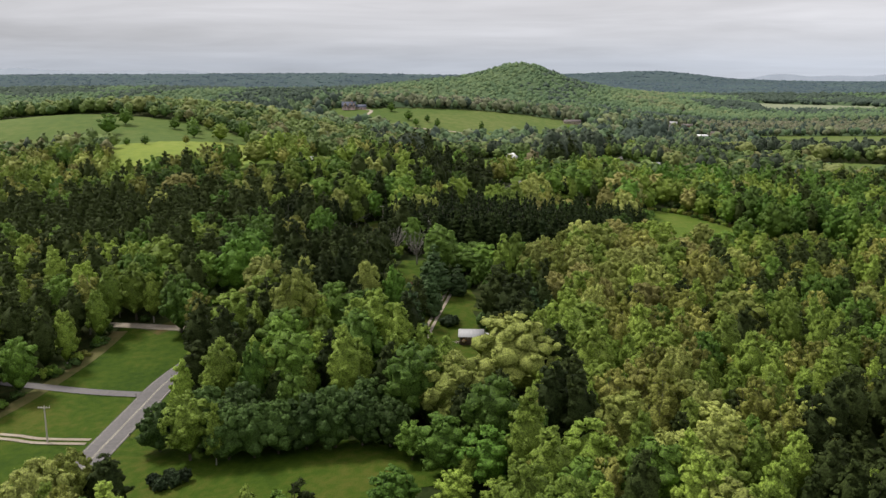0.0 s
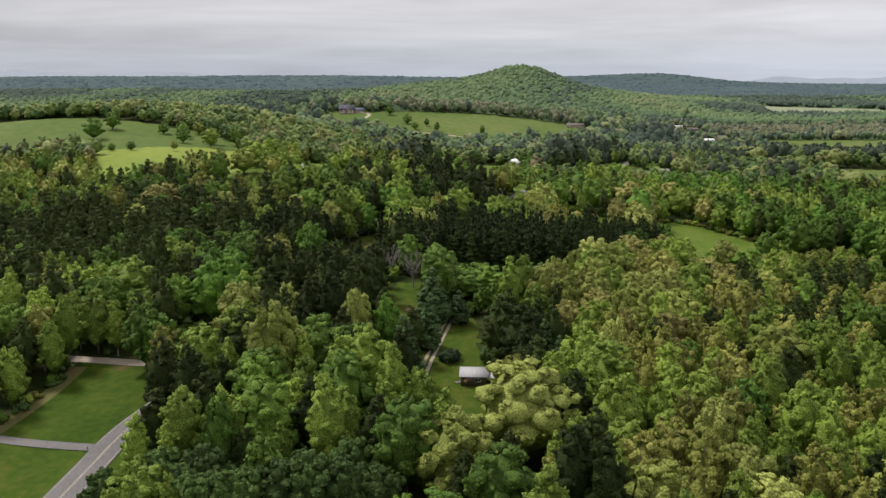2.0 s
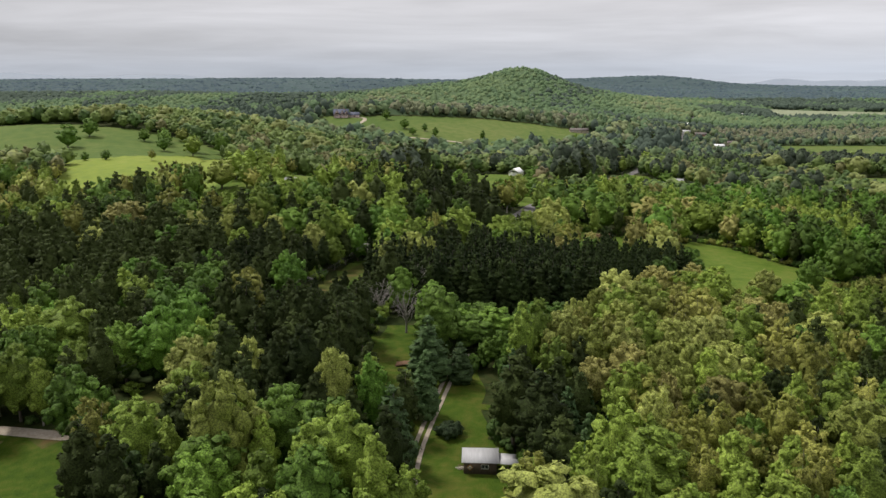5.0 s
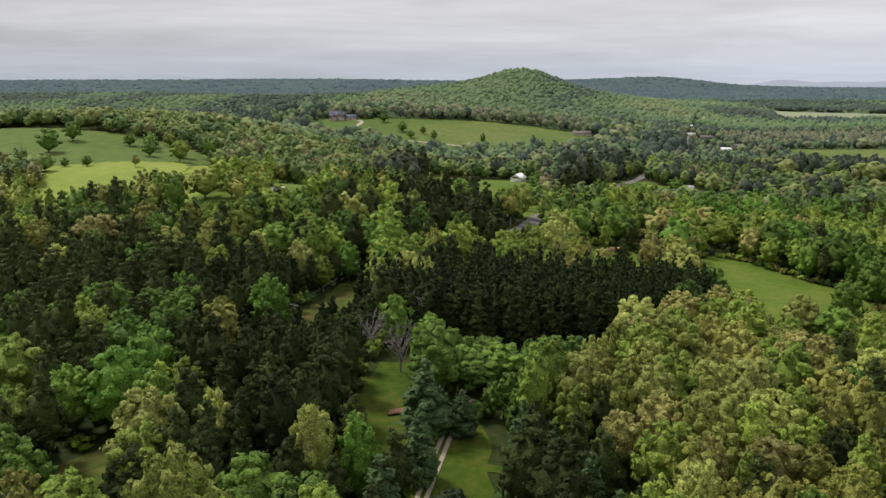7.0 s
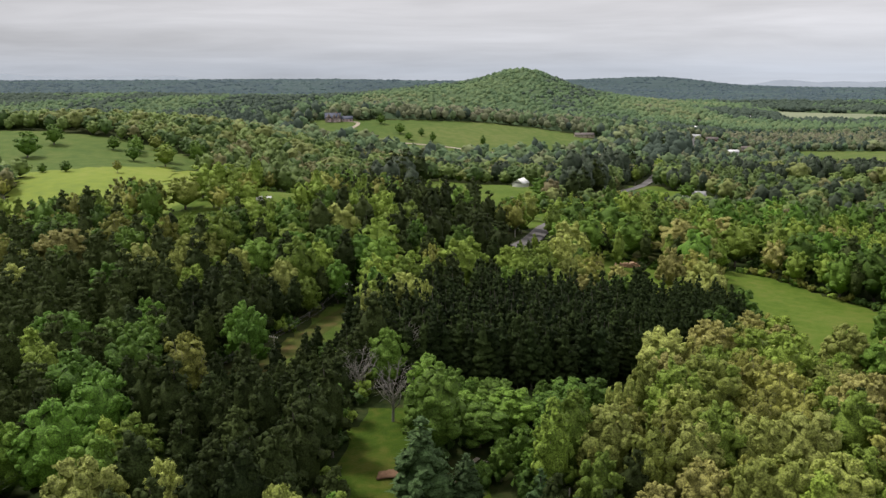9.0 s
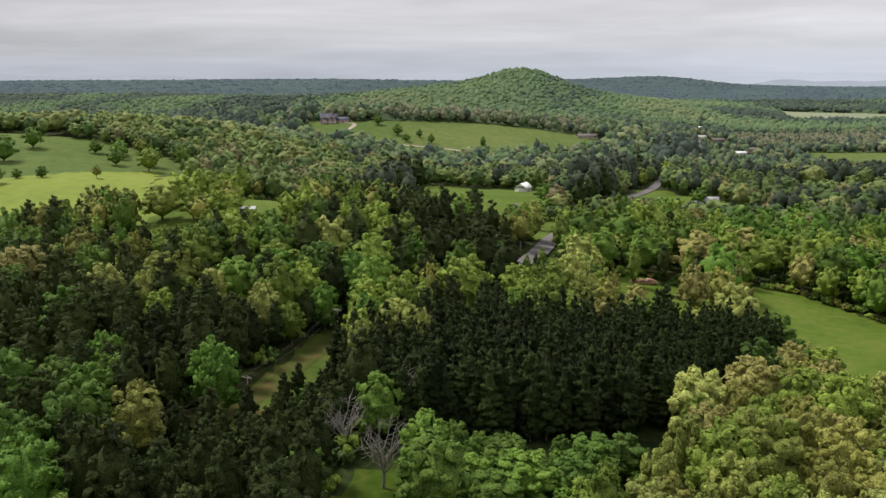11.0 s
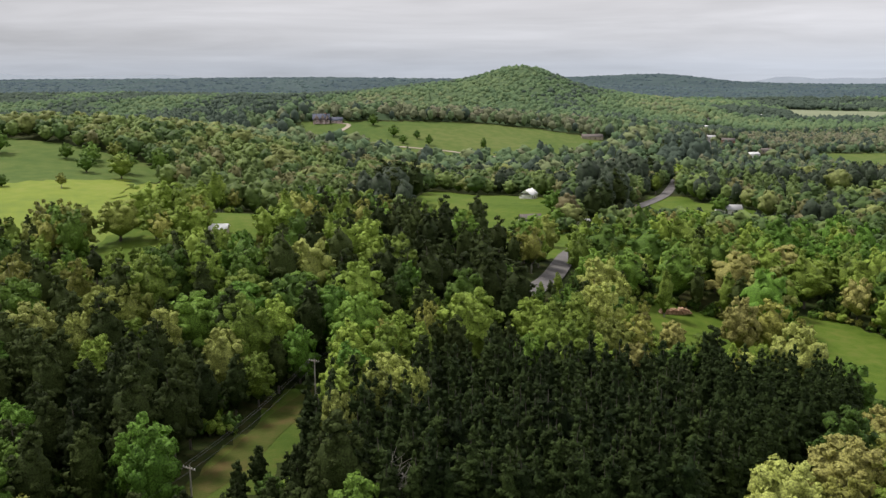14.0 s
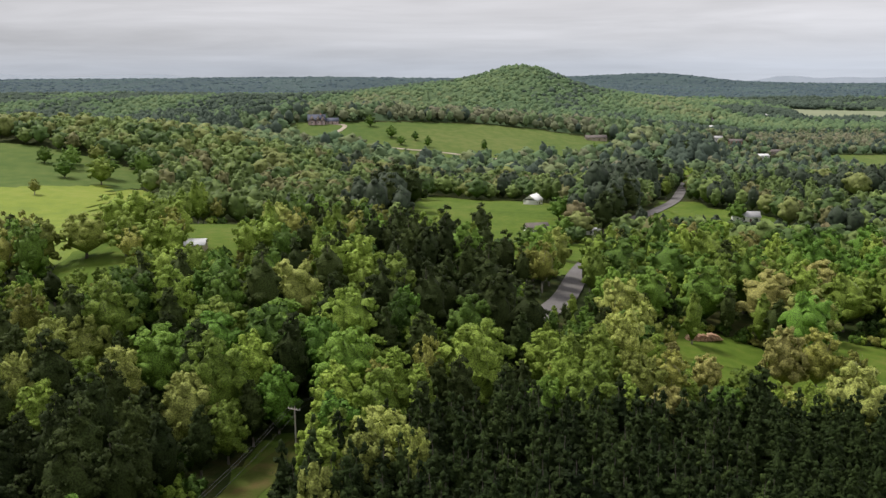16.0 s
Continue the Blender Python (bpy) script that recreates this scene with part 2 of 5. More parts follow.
MAT = {
    "oak": leaves("pale_oak_leaves", (0.2, 0.25, 0.04), (0.43, 0.475, 0.125)),
    "maple": leaves("maple_leaves", (0.056, 0.12, 0.015), (0.165, 0.28, 0.037)),
    "linden": leaves("bright_linden_leaves", (0.075, 0.172, 0.018), (0.15, 0.285, 0.036), spread=0.4),
    "poplar": leaves("spring_leaves", (0.132, 0.21, 0.026), (0.29, 0.395, 0.06)),
    "bud": leaves("budding_leaves", (0.165, 0.188, 0.03), (0.325, 0.33, 0.075)),
    "tan": leaves("tan_new_leaves", (0.23, 0.222, 0.06), (0.385, 0.37, 0.115)),
    "pine": leaves("pine_needles", (0.022, 0.036, 0.01), (0.056, 0.077, 0.02), 0.04, spec=0.08),
    "stand": leaves("plantation_needles", (0.011, 0.023, 0.006), (0.046, 0.07, 0.018), 0.04, spec=0.08),
    # Distant tones: darker for the self-shadow plain crowns lack, with haze mixed in.
    "far_oak": leaves("distant_hazed_oak", (0.15, 0.18, 0.04), (0.27, 0.295, 0.08), 0.05, grain=0.5),
    "far_maple": leaves("distant_hazed_broadleaf", (0.058, 0.115, 0.02), (0.122, 0.2, 0.036), 0.05, grain=0.5),
    "far_poplar": leaves("distant_hazed_spring", (0.092, 0.15, 0.024), (0.172, 0.24, 0.05), 0.05, grain=0.5),
    "far_bud": leaves("distant_hazed_budding", (0.125, 0.135, 0.038), (0.225, 0.22, 0.075), 0.05, grain=0.5),
    "far_tan": leaves("distant_hazed_tan", (0.17, 0.145, 0.06), (0.26, 0.22, 0.1), 0.05, grain=0.5),
    "far_pine": leaves("distant_hazed_pine", (0.022, 0.037, 0.015), (0.05, 0.072, 0.028), 0.03, grain=0.5),
    # Hillside and horizon tones already lean to haze before canopy() mixes in more.
    "mid_oak": canopy("hillside_hazed_oak", (0.162, 0.2, 0.084), (0.259, 0.298, 0.129)),
    "mid_maple": canopy("hillside_hazed_maple", (0.081, 0.143, 0.065), (0.134, 0.214, 0.087)),
    "mid_poplar": canopy("hillside_hazed_poplar", (0.11, 0.172, 0.07), (0.178, 0.25, 0.1)),
    "mid_bud": canopy("hillside_hazed_bud", (0.137, 0.158, 0.083), (0.22, 0.23, 0.121)),
    "mid_tan": canopy("hillside_hazed_tan", (0.178, 0.17, 0.106), (0.252, 0.232, 0.148)),
    "mid_pine": canopy("hillside_hazed_pine", (0.04, 0.064, 0.05), (0.064, 0.093, 0.066)),
    "hz_oak": canopy("horizon_hazed_oak", (0.133, 0.178, 0.144), (0.178, 0.23, 0.189)),
    "hz_maple": canopy("horizon_hazed_maple", (0.089, 0.145, 0.127), (0.116, 0.178, 0.155)),
    "hz_poplar": canopy("horizon_hazed_poplar", (0.103, 0.161, 0.135), (0.138, 0.201, 0.166)),
    "hz_bud": canopy("horizon_hazed_bud", (0.116, 0.151, 0.144), (0.156, 0.188, 0.176)),
    "hz_tan": canopy("horizon_hazed_tan", (0.143, 0.161, 0.163), (0.178, 0.193, 0.202)),
    "hz_pine": canopy("horizon_hazed_pine", (0.064, 0.102, 0.118), (0.083, 0.125, 0.144)),
    "canopy": material("closed_far_canopy", ((0.055, 0.088, 0.045), (0.075, 0.115, 0.055), (0.1, 0.145, 0.068)), scale=0.06, wide=0.12, rough=0.9, spec=0.1),
    # Canopy colour of the horizon sheet, with the blue of haze painted in.
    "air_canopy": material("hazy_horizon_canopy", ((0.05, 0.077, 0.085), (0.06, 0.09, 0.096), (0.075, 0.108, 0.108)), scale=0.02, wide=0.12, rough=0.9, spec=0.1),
    "cedar": leaves("cedar_needles", (0.04, 0.085, 0.026), (0.09, 0.15, 0.05), 0.08),
    "holly": leaves("dark_glossy_leaves", (0.035, 0.075, 0.016), (0.08, 0.14, 0.03), 0.12),
    "bark": material("bark", ((0.06, 0.05, 0.04), (0.16, 0.14, 0.12)), scale=3.0, bump=0.6, bump_scale=12, stretch=(1, 1, 0.2)),
    "pale_bark": material("pale_bark", ((0.16, 0.15, 0.13), (0.32, 0.30, 0.27)), scale=3.0, bump=0.4, stretch=(1, 1, 0.2)),
    "litter": material("forest_floor", ((0.016, 0.0276, 0.0071), (0.0303, 0.0445, 0.0116), (0.0552, 0.0552, 0.0196)), scale=0.5, bump=0.6, bump_scale=1.2, spec=0.08),
    "grass": material("lawn_grass", ((0.03, 0.062, 0.005), (0.049, 0.087, 0.007), (0.086, 0.1, 0.016)), scale=0.5, bump=0.8, bump_scale=2.2, wide=0.09, spec=0.1),
    "meadow": material("meadow_grass", ((0.0655, 0.1139, 0.0132), (0.0942, 0.1475, 0.0191), (0.1351, 0.1645, 0.0332)), scale=0.3, bump=0.5, bump_scale=3, wide=0.12, spec=0.1),
    "pasture": material("pasture_grass", ((0.072, 0.122, 0.027), (0.1, 0.145, 0.034), (0.14, 0.17, 0.05)), scale=0.12, bump=0.4, bump_scale=2, spec=0.1),
    # Grass of the farthest field, paled in its colour to imitate haze.
    "pale_pasture": material("haze_tinted_pasture", ((0.19, 0.22, 0.14), (0.22, 0.25, 0.155), (0.26, 0.28, 0.18)), scale=0.06, spec=0.1),
    "flowers": material("yellow_green_hayfield", ((0.135, 0.195, 0.018), (0.18, 0.238, 0.021), (0.222, 0.255, 0.038)), scale=0.15, bump=0.4, bump_scale=2),
    "verge": material("dry_clearing_grass", ((0.048, 0.078, 0.012), (0.078, 0.088, 0.022), (0.13, 0.088, 0.038)), scale=0.25, bump=0.5, bump_scale=2, spec=0.08),
    # The pale blue of the ridges is haze put into the base colour.
    "ridge": material("haze_blue_ridge", ((0.24, 0.28, 0.34), (0.28, 0.32, 0.38)), scale=0.01),
    "dry": material("dry_grass_and_soil", ((0.0774, 0.0914, 0.022), (0.1255, 0.1181, 0.038), (0.1575, 0.1234, 0.0541)), scale=0.4, bump=0.5, bump_scale=2),
    "asphalt": material("worn_asphalt", ((0.13, 0.122, 0.122), (0.185, 0.174, 0.174)), scale=1.2, bump=0.2, bump_scale=10),
    "white_wall": material("white_painted_siding", ((0.70, 0.70, 0.68), (0.82, 0.82, 0.80)), scale=2.0, stretch=(0.3, 0.3, 6)),
    "brick_wall": material("red_brick", ((0.24, 0.11, 0.08), (0.36, 0.18, 0.13)), scale=3.0, bump=0.3),
    "brown_wall": material("dark_wood_siding", ((0.08, 0.055, 0.04), (0.15, 0.11, 0.085)), scale=2.0, stretch=(4, 4, 0.3), bump=0.3),
    "clearing": material("rough_clearing_grass", ((0.05, 0.092, 0.013), (0.08, 0.115, 0.02), (0.14, 0.11, 0.036)), scale=0.25, bump=0.6, bump_scale=3, spec=0.1),
    "rose_wall": material("rose_brick_wall", ((0.48, 0.36, 0.35), (0.6, 0.48, 0.46)), scale=2.0, bump=0.3),
    "slate_roof": material("dark_slate_roof", ((0.07, 0.08, 0.12), (0.11, 0.12, 0.165)), scale=2.0, bump=0.3),
    "tan_wall": material("tan_siding", ((0.38, 0.32, 0.25), (0.5, 0.43, 0.35)), scale=2.0, stretch=(0.3, 0.3, 6)),
    "metal_roof": material("pale_metal_roofing", ((0.36, 0.36, 0.3744), (0.4752, 0.4752, 0.4896)), scale=1.0, rough=0.75, metal=0.0, stretch=(3, 0.3, 1)),
    "white_roof": material("white_metal_roofing", ((0.74, 0.74, 0.75), (0.85, 0.85, 0.86)), scale=1.0, rough=0.5, stretch=(3, 0.3, 1)),
    "shingle": material("grey_brown_shingles", ((0.10, 0.085, 0.08), (0.19, 0.165, 0.155)), scale=3.0, bump=0.4),
    "glass": material("window_glass", ((0.03, 0.035, 0.04), (0.06, 0.07, 0.08)), scale=0.5, rough=0.08, spec=0.6),
    "timber": material("weathered_pole_wood", ((0.36, 0.33, 0.29), (0.52, 0.48, 0.43)), scale=3.0, stretch=(3, 3, 0.2)),
    "cut_wood": material("split_firewood", ((0.36, 0.20, 0.13), (0.58, 0.40, 0.28)), scale=3.0, spread=0.8),
    "wire": material("dark_cable", ((0.05, 0.05, 0.05), (0.09, 0.09, 0.09)), scale=1.0, rough=0.5),
    "paint": material("road_paint", ((0.30, 0.28, 0.22), (0.44, 0.41, 0.33)), scale=2.0),
    "black": material("black_enamel", ((0.02, 0.02, 0.02), (0.04, 0.04, 0.04)), scale=1.0, rough=0.4),
    "orange": material("orange_paint", ((0.55, 0.25, 0.06), (0.65, 0.32, 0.10)), scale=2.0),
    "soil": material("red_brown_soil", ((0.12, 0.065, 0.035), (0.24, 0.14, 0.085)), scale=1.2, bump=0.5),
    "shrub": leaves("dark_shrub_leaves", (0.025, 0.045, 0.018), (0.055, 0.085, 0.032), 0.08),
    "gravel": material("gravel", ((0.28, 0.235, 0.18), (0.46, 0.40, 0.33)), scale=1.5, bump=0.5, bump_scale=8),
}

for band, kind in (("far_", "far_maple"), ("mid_", "mid_maple"), ("hz_", "hz_maple")):
    MAT[band + "linden"] = MAT[kind]
MAT["ash"], MAT["far_ash"], MAT["mid_ash"], MAT["hz_ash"] = MAT["poplar"], MAT["far_poplar"], MAT["mid_poplar"], MAT["hz_poplar"]


# ---- ground ----
MOUNDS = [
    (-80, 170, 90, 60, -1.5), (0, 170, 60, 60, 4.8), (70, 180, 70, 70, 1.1), (-80, 290, 70, 70, 5.0), (0, 290, 60, 60, 9.0),
    (80, 300, 70, 70, 2.0), (-110, 400, 80, 70, 5.7), (0, 400, 70, 70, 6.2), (100, 430, 70, 80, -0.8), (-80, 500, 80, 80, 22.2),
    (40, 500, 70, 80, 8.9), (170, 520, 90, 90, -2.4), (-200, 600, 110, 110, 17.4), (-70, 650, 100, 110, 4.8), (60, 680, 110, 110, 4.2),
    (-330, 750, 150, 130, 22.6), (-180, 850, 150, 130, 21.5), (0, 880, 160, 130, -12.6),
]
HILLS = [
    (340, 950, 180, 180, -6.9), (-120, 1170, 240, 150, 32), (120, 1270, 260, 130, 17), (-520, 950, 320, 200, 30), (195, 2150, 95, 240, 34),
    (130, 2150, 330, 400, 45), (-900, 2300, 800, 500, 26), (-700, 3600, 1150, 500, 46), (1110, 4400, 260, 300, 26), (800, 4450, 500, 350, 20), (-420, 1900, 420, 130, 20),
    (-1900, 4500, 900, 500, 36), (-150, 4700, 1250, 300, 34), (420, 1500, 300, 200, -8),
]


def ground(x, y):
    x, y = np.asarray(x, float), np.asarray(y, float)
    z = 2.0 - 14.0 / (1.0 + np.exp(-(y - 1000.0) / 180.0))
    for cx, cy, rx, ry, h in MOUNDS + HILLS:
        z = z + h * np.exp(-((x - cx) / rx) ** 2 - ((y - cy) / ry) ** 2)
    return z + 6.0 * np.sin(x / 310.0 + 1.0) * np.sin(y / 270.0) * np.clip((y - 1500.0) / 800.0, 0, 1)


def mesh_of(name, verts, faces, mats, face_mat=None, smooth=False):
    me = bpy.data.meshes.new(name)
    verts, faces = np.asarray(verts, np.float32), np.asarray(faces, np.int32)
    k = faces.shape[1]
    me.vertices.add(len(verts))
    me.vertices.foreach_set("co", verts.ravel())
    me.loops.add(faces.size)
    me.loops.foreach_set("vertex_index", faces.ravel())
    me.polygons.add(len(faces))
    me.polygons.foreach_set("loop_start", np.arange(0, faces.size, k, dtype=np.int32))
    for m in mats:
        me.materials.append(m)
    if face_mat is not None:
        me.polygons.foreach_set("material_index", np.asarray(face_mat, np.int32))
    if smooth:
        me.polygons.foreach_set("use_smooth", np.ones(len(faces), bool))
    me.update(calc_edges=True)
    return me


def grid_faces(nx, ny):
    i = np.arange(nx * ny).reshape(ny, nx)
    return np.stack([i[:-1, :-1], i[:-1, 1:], i[1:, 1:], i[1:, :-1]], -1).reshape(-1, 4)


u = np.linspace(-1, 1, 211)
gx = 420 * u + 4480 * np.sign(u) * np.abs(u) ** 4
v = np.linspace(0, 1, 240)
gy = -500 + 1500 * v + 3950 * v ** 5
gxx, gyy = np.meshgrid(gx, gy)
tagged(new("ground", mesh_of("ground", np.stack([gxx, gyy, ground(gxx, gyy)], -1).reshape(-1, 3), grid_faces(len(gx), len(gy)), [MAT["litter"]], smooth=True)),
       "brown and green forest floor between the trees", "ground", kind="structure")


def inside(poly, x, y):
    """Which of the points lie in a polygon."""
    x, y = np.asarray(x, float), np.asarray(y, float)
    res = np.zeros(x.shape, bool)
    for (x0, y0), (x1, y1) in zip(poly, poly[1:] + poly[:1]):
        if y0 != y1:
            res ^= ((y0 > y) != (y1 > y)) & (x < (x1 - x0) * (y - y0) / (y1 - y0) + x0)
    return res


def near_line(line, x, y, width):
    x, y = np.asarray(x, float), np.asarray(y, float)
    res = np.zeros(x.shape, bool)
    for (x0, y0), (x1, y1) in zip(line, line[1:]):
        dx, dy = x1 - x0, y1 - y0
        s = np.clip(((x - x0) * dx + (y - y0) * dy) / (dx * dx + dy * dy), 0, 1)
        res |= (x - x0 - s * dx) ** 2 + (y - y0 - s * dy) ** 2 < width * width
    return res


def meadow(name, poly, mat, label, step, lift):
    """A grass sheet over the ground inside an outline, with a slightly ragged edge."""
    xs, ys = [p[0] for p in poly], [p[1] for p in poly]
    ax, ay = np.arange(min(xs) - step, max(xs) + 2 * step, step), np.arange(min(ys) - step, max(ys) + 2 * step, step)
    xx, yy = np.meshgrid(ax, ay)
    xx = xx + 0.3 * step * np.sin(yy * 0.9 / step + xx * 0.31)
    yy = yy + 0.3 * step * np.sin(xx * 0.7 / step + 1.3)
    f = grid_faces(len(ax), len(ay))
    cx, cy = xx.ravel()[f].mean(1), yy.ravel()[f].mean(1)
    f = f[inside(poly, cx, cy)]
    pts = np.stack([xx, yy, ground(xx, yy) + lift], -1).reshape(-1, 3)
    used, f = np.unique(f, return_inverse=True)
    return tagged(new(name, mesh_of(name, pts[used], f.reshape(-1, 4), [mat], smooth=True)), label, "grass field", kind="structure")


def joined(parts):
    vs, fs, n = [], [], 0
    for v, f in parts:
        vs.append(v)
        fs.append(np.asarray(f) + n)
        n += len(v)
    return np.concatenate(vs), np.concatenate(fs)


def smooth_line(line, step):
    pts = [Vector((*p, 0)) for p in line]
    res = []
    for i in range(len(pts) - 1):
        p0, p1, p2, p3 = pts[max(i - 1, 0)], pts[i], pts[i + 1], pts[min(i + 2, len(pts) - 1)]
        n = max(2, int((p2 - p1).length / step))
        for j in range(n):
            s = j / n
            res.append(0.5 * (2 * p1 + (p2 - p0) * s + (2 * p0 - 5 * p1 + 4 * p2 - p3) * s * s + (3 * p1 - p0 - 3 * p2 + p3) * s ** 3))
    return [(p.x, p.y) for p in res + [pts[-1]]]


def strip(line, width, lift, offset=0.0, step=3.0):
    """Vertices and faces of a band that follows a line over the ground."""
    p = np.array(smooth_line(line, step))
    d = np.gradient(p, axis=0)
    d /= np.linalg.norm(d, axis=1)[:, None]
    side = np.stack([d[:, 1], -d[:, 0]], -1)
    rows = [p + side * (offset + width * k) for k in (-0.5, -0.25, 0, 0.25, 0.5)]
    xy = np.stack(rows, 1)
    z = ground(xy[..., 0], xy[..., 1]) + lift
    verts = np.concatenate([xy, z[..., None]], -1).reshape(-1, 3)
    return verts, grid_faces(5, len(p))


LAWN = {
    "verge_field": [(-110, 176), (-107, 185), (-103, 196), (-99, 212), (-96, 227), (-95, 246), (-70, 246), (-66, 225), (-66, 200), (-68, 160), (-72, 120), (-110, 120)],
    "front_lawn": [(-69.5, 130), (-67.5, 168), (-53, 167), (-40, 166), (-27, 166), (-17, 167), (2, 169), (2, 150), (-8, 142), (-12, 120), (-40, 118)],
    "shed_lawn": [(-8, 222), (-4, 186), (4, 184), (9, 205), (15, 217), (15, 231), (9, 238), (11, 255), (9, 268), (2, 271), (-6, 242)],
    "house_lawn": [(-20, 250), (-18, 270), (-18, 285), (-13, 298), (-3, 299), (-3, 262), (-10, 246)],
    "right_field": [(90, 382), (97, 366), (108, 355), (122, 360), (150, 388), (153, 408), (140, 440), (130, 466), (116, 470), (104, 452), (88, 432), (93, 405)],
    "pile_lawn": [(55, 446), (60, 462), (75, 466), (88, 455), (92, 436), (80, 434), (66, 438)],
    "road_lawn": [(18, 503), (30, 500), (44, 512), (58, 545), (66, 575), (84, 612), (92, 642), (66, 632), (63, 598), (20, 557), (8, 560)],
    "house_yard": [(-14, 577), (18, 560), (60, 600), (64, 634), (74, 700), (72, 748), (45, 775), (24, 770), (4, 800), (-6, 770), (-16, 680)],
    "farm_yard": [(128, 712), (170, 724), (182, 690), (172, 650), (148, 636), (134, 660)],
    "yard_left": [(-112, 462), (-100, 452), (-70, 470), (-52, 490), (-44, 540), (-40, 590), (-66, 585), (-88, 548), (-100, 512), (-112, 492)],
}
meadow("meadow", LAWN["verge_field"], MAT["grass"], "mown green roadside field with a drier edge", 2.5, 0.10)
meadow("front_lawn", LAWN["front_lawn"], MAT["grass"], "mown green lawn in front of a tree row", 2.5, 0.10)
for i, (key, label) in enumerate((("shed_lawn", "green lawn round a small shed and driveway"), ("house_lawn", "narrow green lawn between pines"), ("right_field", "open green field closed in by woods"),
                   ("pile_lawn", "shaded lawn under trees"), ("road_lawn", "green roadside lawn"), ("house_yard", "sloping green yard of a white house"),
                   ("farm_yard", "green yard beside a farmhouse"), ("yard_left", "rough green yard with scattered trees"))):
    meadow("lawn", LAWN[key], MAT["grass" if i < 2 else "meadow"], label, 2.5, 0.12 + 0.03 * i)
FAR = {
    "hay": [(-150, 500), (-124, 505), (-124, 530), (-131, 566), (-148, 600), (-160, 655), (-168, 672), (-208, 645), (-236, 626), (-226, 590), (-212, 545), (-206, 512), (-190, 498)],
    "left_pasture": [(-160, 655), (-150, 694), (-152, 715), (-190, 745), (-240, 765), (-300, 780), (-400, 800), (-560, 830), (-560, 600), (-360, 600), (-240, 612), (-208, 630)],
    "pasture": [(-150, 1075), (-138, 1112), (-90, 1122), (-28, 1140), (53, 1170), (115, 1170), (180, 1150), (178, 1090), (146, 1022), (86, 1012), (14, 988), (-35, 985), (-87, 1014), (-132, 1030)],
    "right_pasture": [(380, 1085), (395, 1110), (480, 1105), (640, 1090), (700, 1000), (500, 900), (400, 930), (366, 1000)],
    "right_near": [(246, 770), (258, 800), (330, 760), (420, 700), (360, 590), (290, 560), (270, 690), (240, 730)],
    "far_pasture": [(620, 1690), (690, 1950), (750, 2150), (1000, 2060), (950, 1850), (860, 1690)],
}
meadow("hayfield", FAR["hay"], MAT["flowers"], "bright yellow-green hayfield on a slope", 5, 0.5)
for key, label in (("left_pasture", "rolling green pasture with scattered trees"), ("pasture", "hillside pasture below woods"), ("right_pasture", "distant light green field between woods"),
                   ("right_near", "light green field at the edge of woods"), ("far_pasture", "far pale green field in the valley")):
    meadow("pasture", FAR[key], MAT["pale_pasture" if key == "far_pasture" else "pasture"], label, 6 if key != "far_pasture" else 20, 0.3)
HAY_SIDE = [(-126, 482), (-106, 480), (-112, 560), (-122, 610), (-130, 645), (-150, 672), (-172, 668), (-156, 600), (-139, 566)]
PILE_SIDE = [(56, 414), (92, 410), (92, 440), (60, 446)]
ROAD_SIDE = [(100, 640), (110, 640), (150, 640), (164, 662), (160, 724), (164, 770), (141, 770), (117, 700)]
CORRIDOR = [(-47, 316), (-35, 316), (-30, 342), (-24, 370), (-24, 386), (-33, 384), (-41, 352)]
POLE_SIDE = [(-66, 226), (-56, 222), (-50, 240), (-60, 258), (-70, 256), (-80, 246)]
ROADSIDE = [(-70, 164), (-50, 164), (-57, 178), (-61, 208), (-67, 210), (-69, 190)]
for poly, mat, label in ((POLE_SIDE, "clearing", "rough green grass round a power pole"), (ROADSIDE, "grass", "green grass verge along the asphalt road"), (HAY_SIDE, "flowers", "rough grass beside a hayfield"), (PILE_SIDE, "meadow", "shaded grass below a lawn"), (ROAD_SIDE, "meadow", "open grass along the village road"), (CORRIDOR, "clearing", "brown and green rough grass under power lines")):
    meadow("meadow", poly, MAT[mat], label, 2.5, 0.08)
LINES = {
    "road": ([(-78, 60), (-74, 120), (-72, 165), (-70.5, 190), (-68.5, 208), (-61, 230), (-57, 240)], 7.0),
    "village_road": ([(20, 448), (36, 474), (50, 522), (70, 590), (92, 650), (122, 706), (150, 770), (174, 840), (205, 930), (240, 1020), (290, 1120), (340, 1300), (420, 1560), (500, 1800)], 7.0),
    "gravel_lane": ([(-130, 182), (-97, 177.5), (-88, 175), (-76, 173.5)], 3.2),
    "side_road": ([(-112, 208), (-97, 204), (-90, 202), (-80, 199.7), (-71, 198)], 3.0),
    "driveway": ([(-110, 250), (-92, 246), (-80, 243), (-66, 240)], 3.6),
    "drive": ([(-6, 205), (-5, 226), (-3.3, 238), (-0.8, 250), (1.6, 261), (3.6, 269), (8, 276)], 2.6),
}

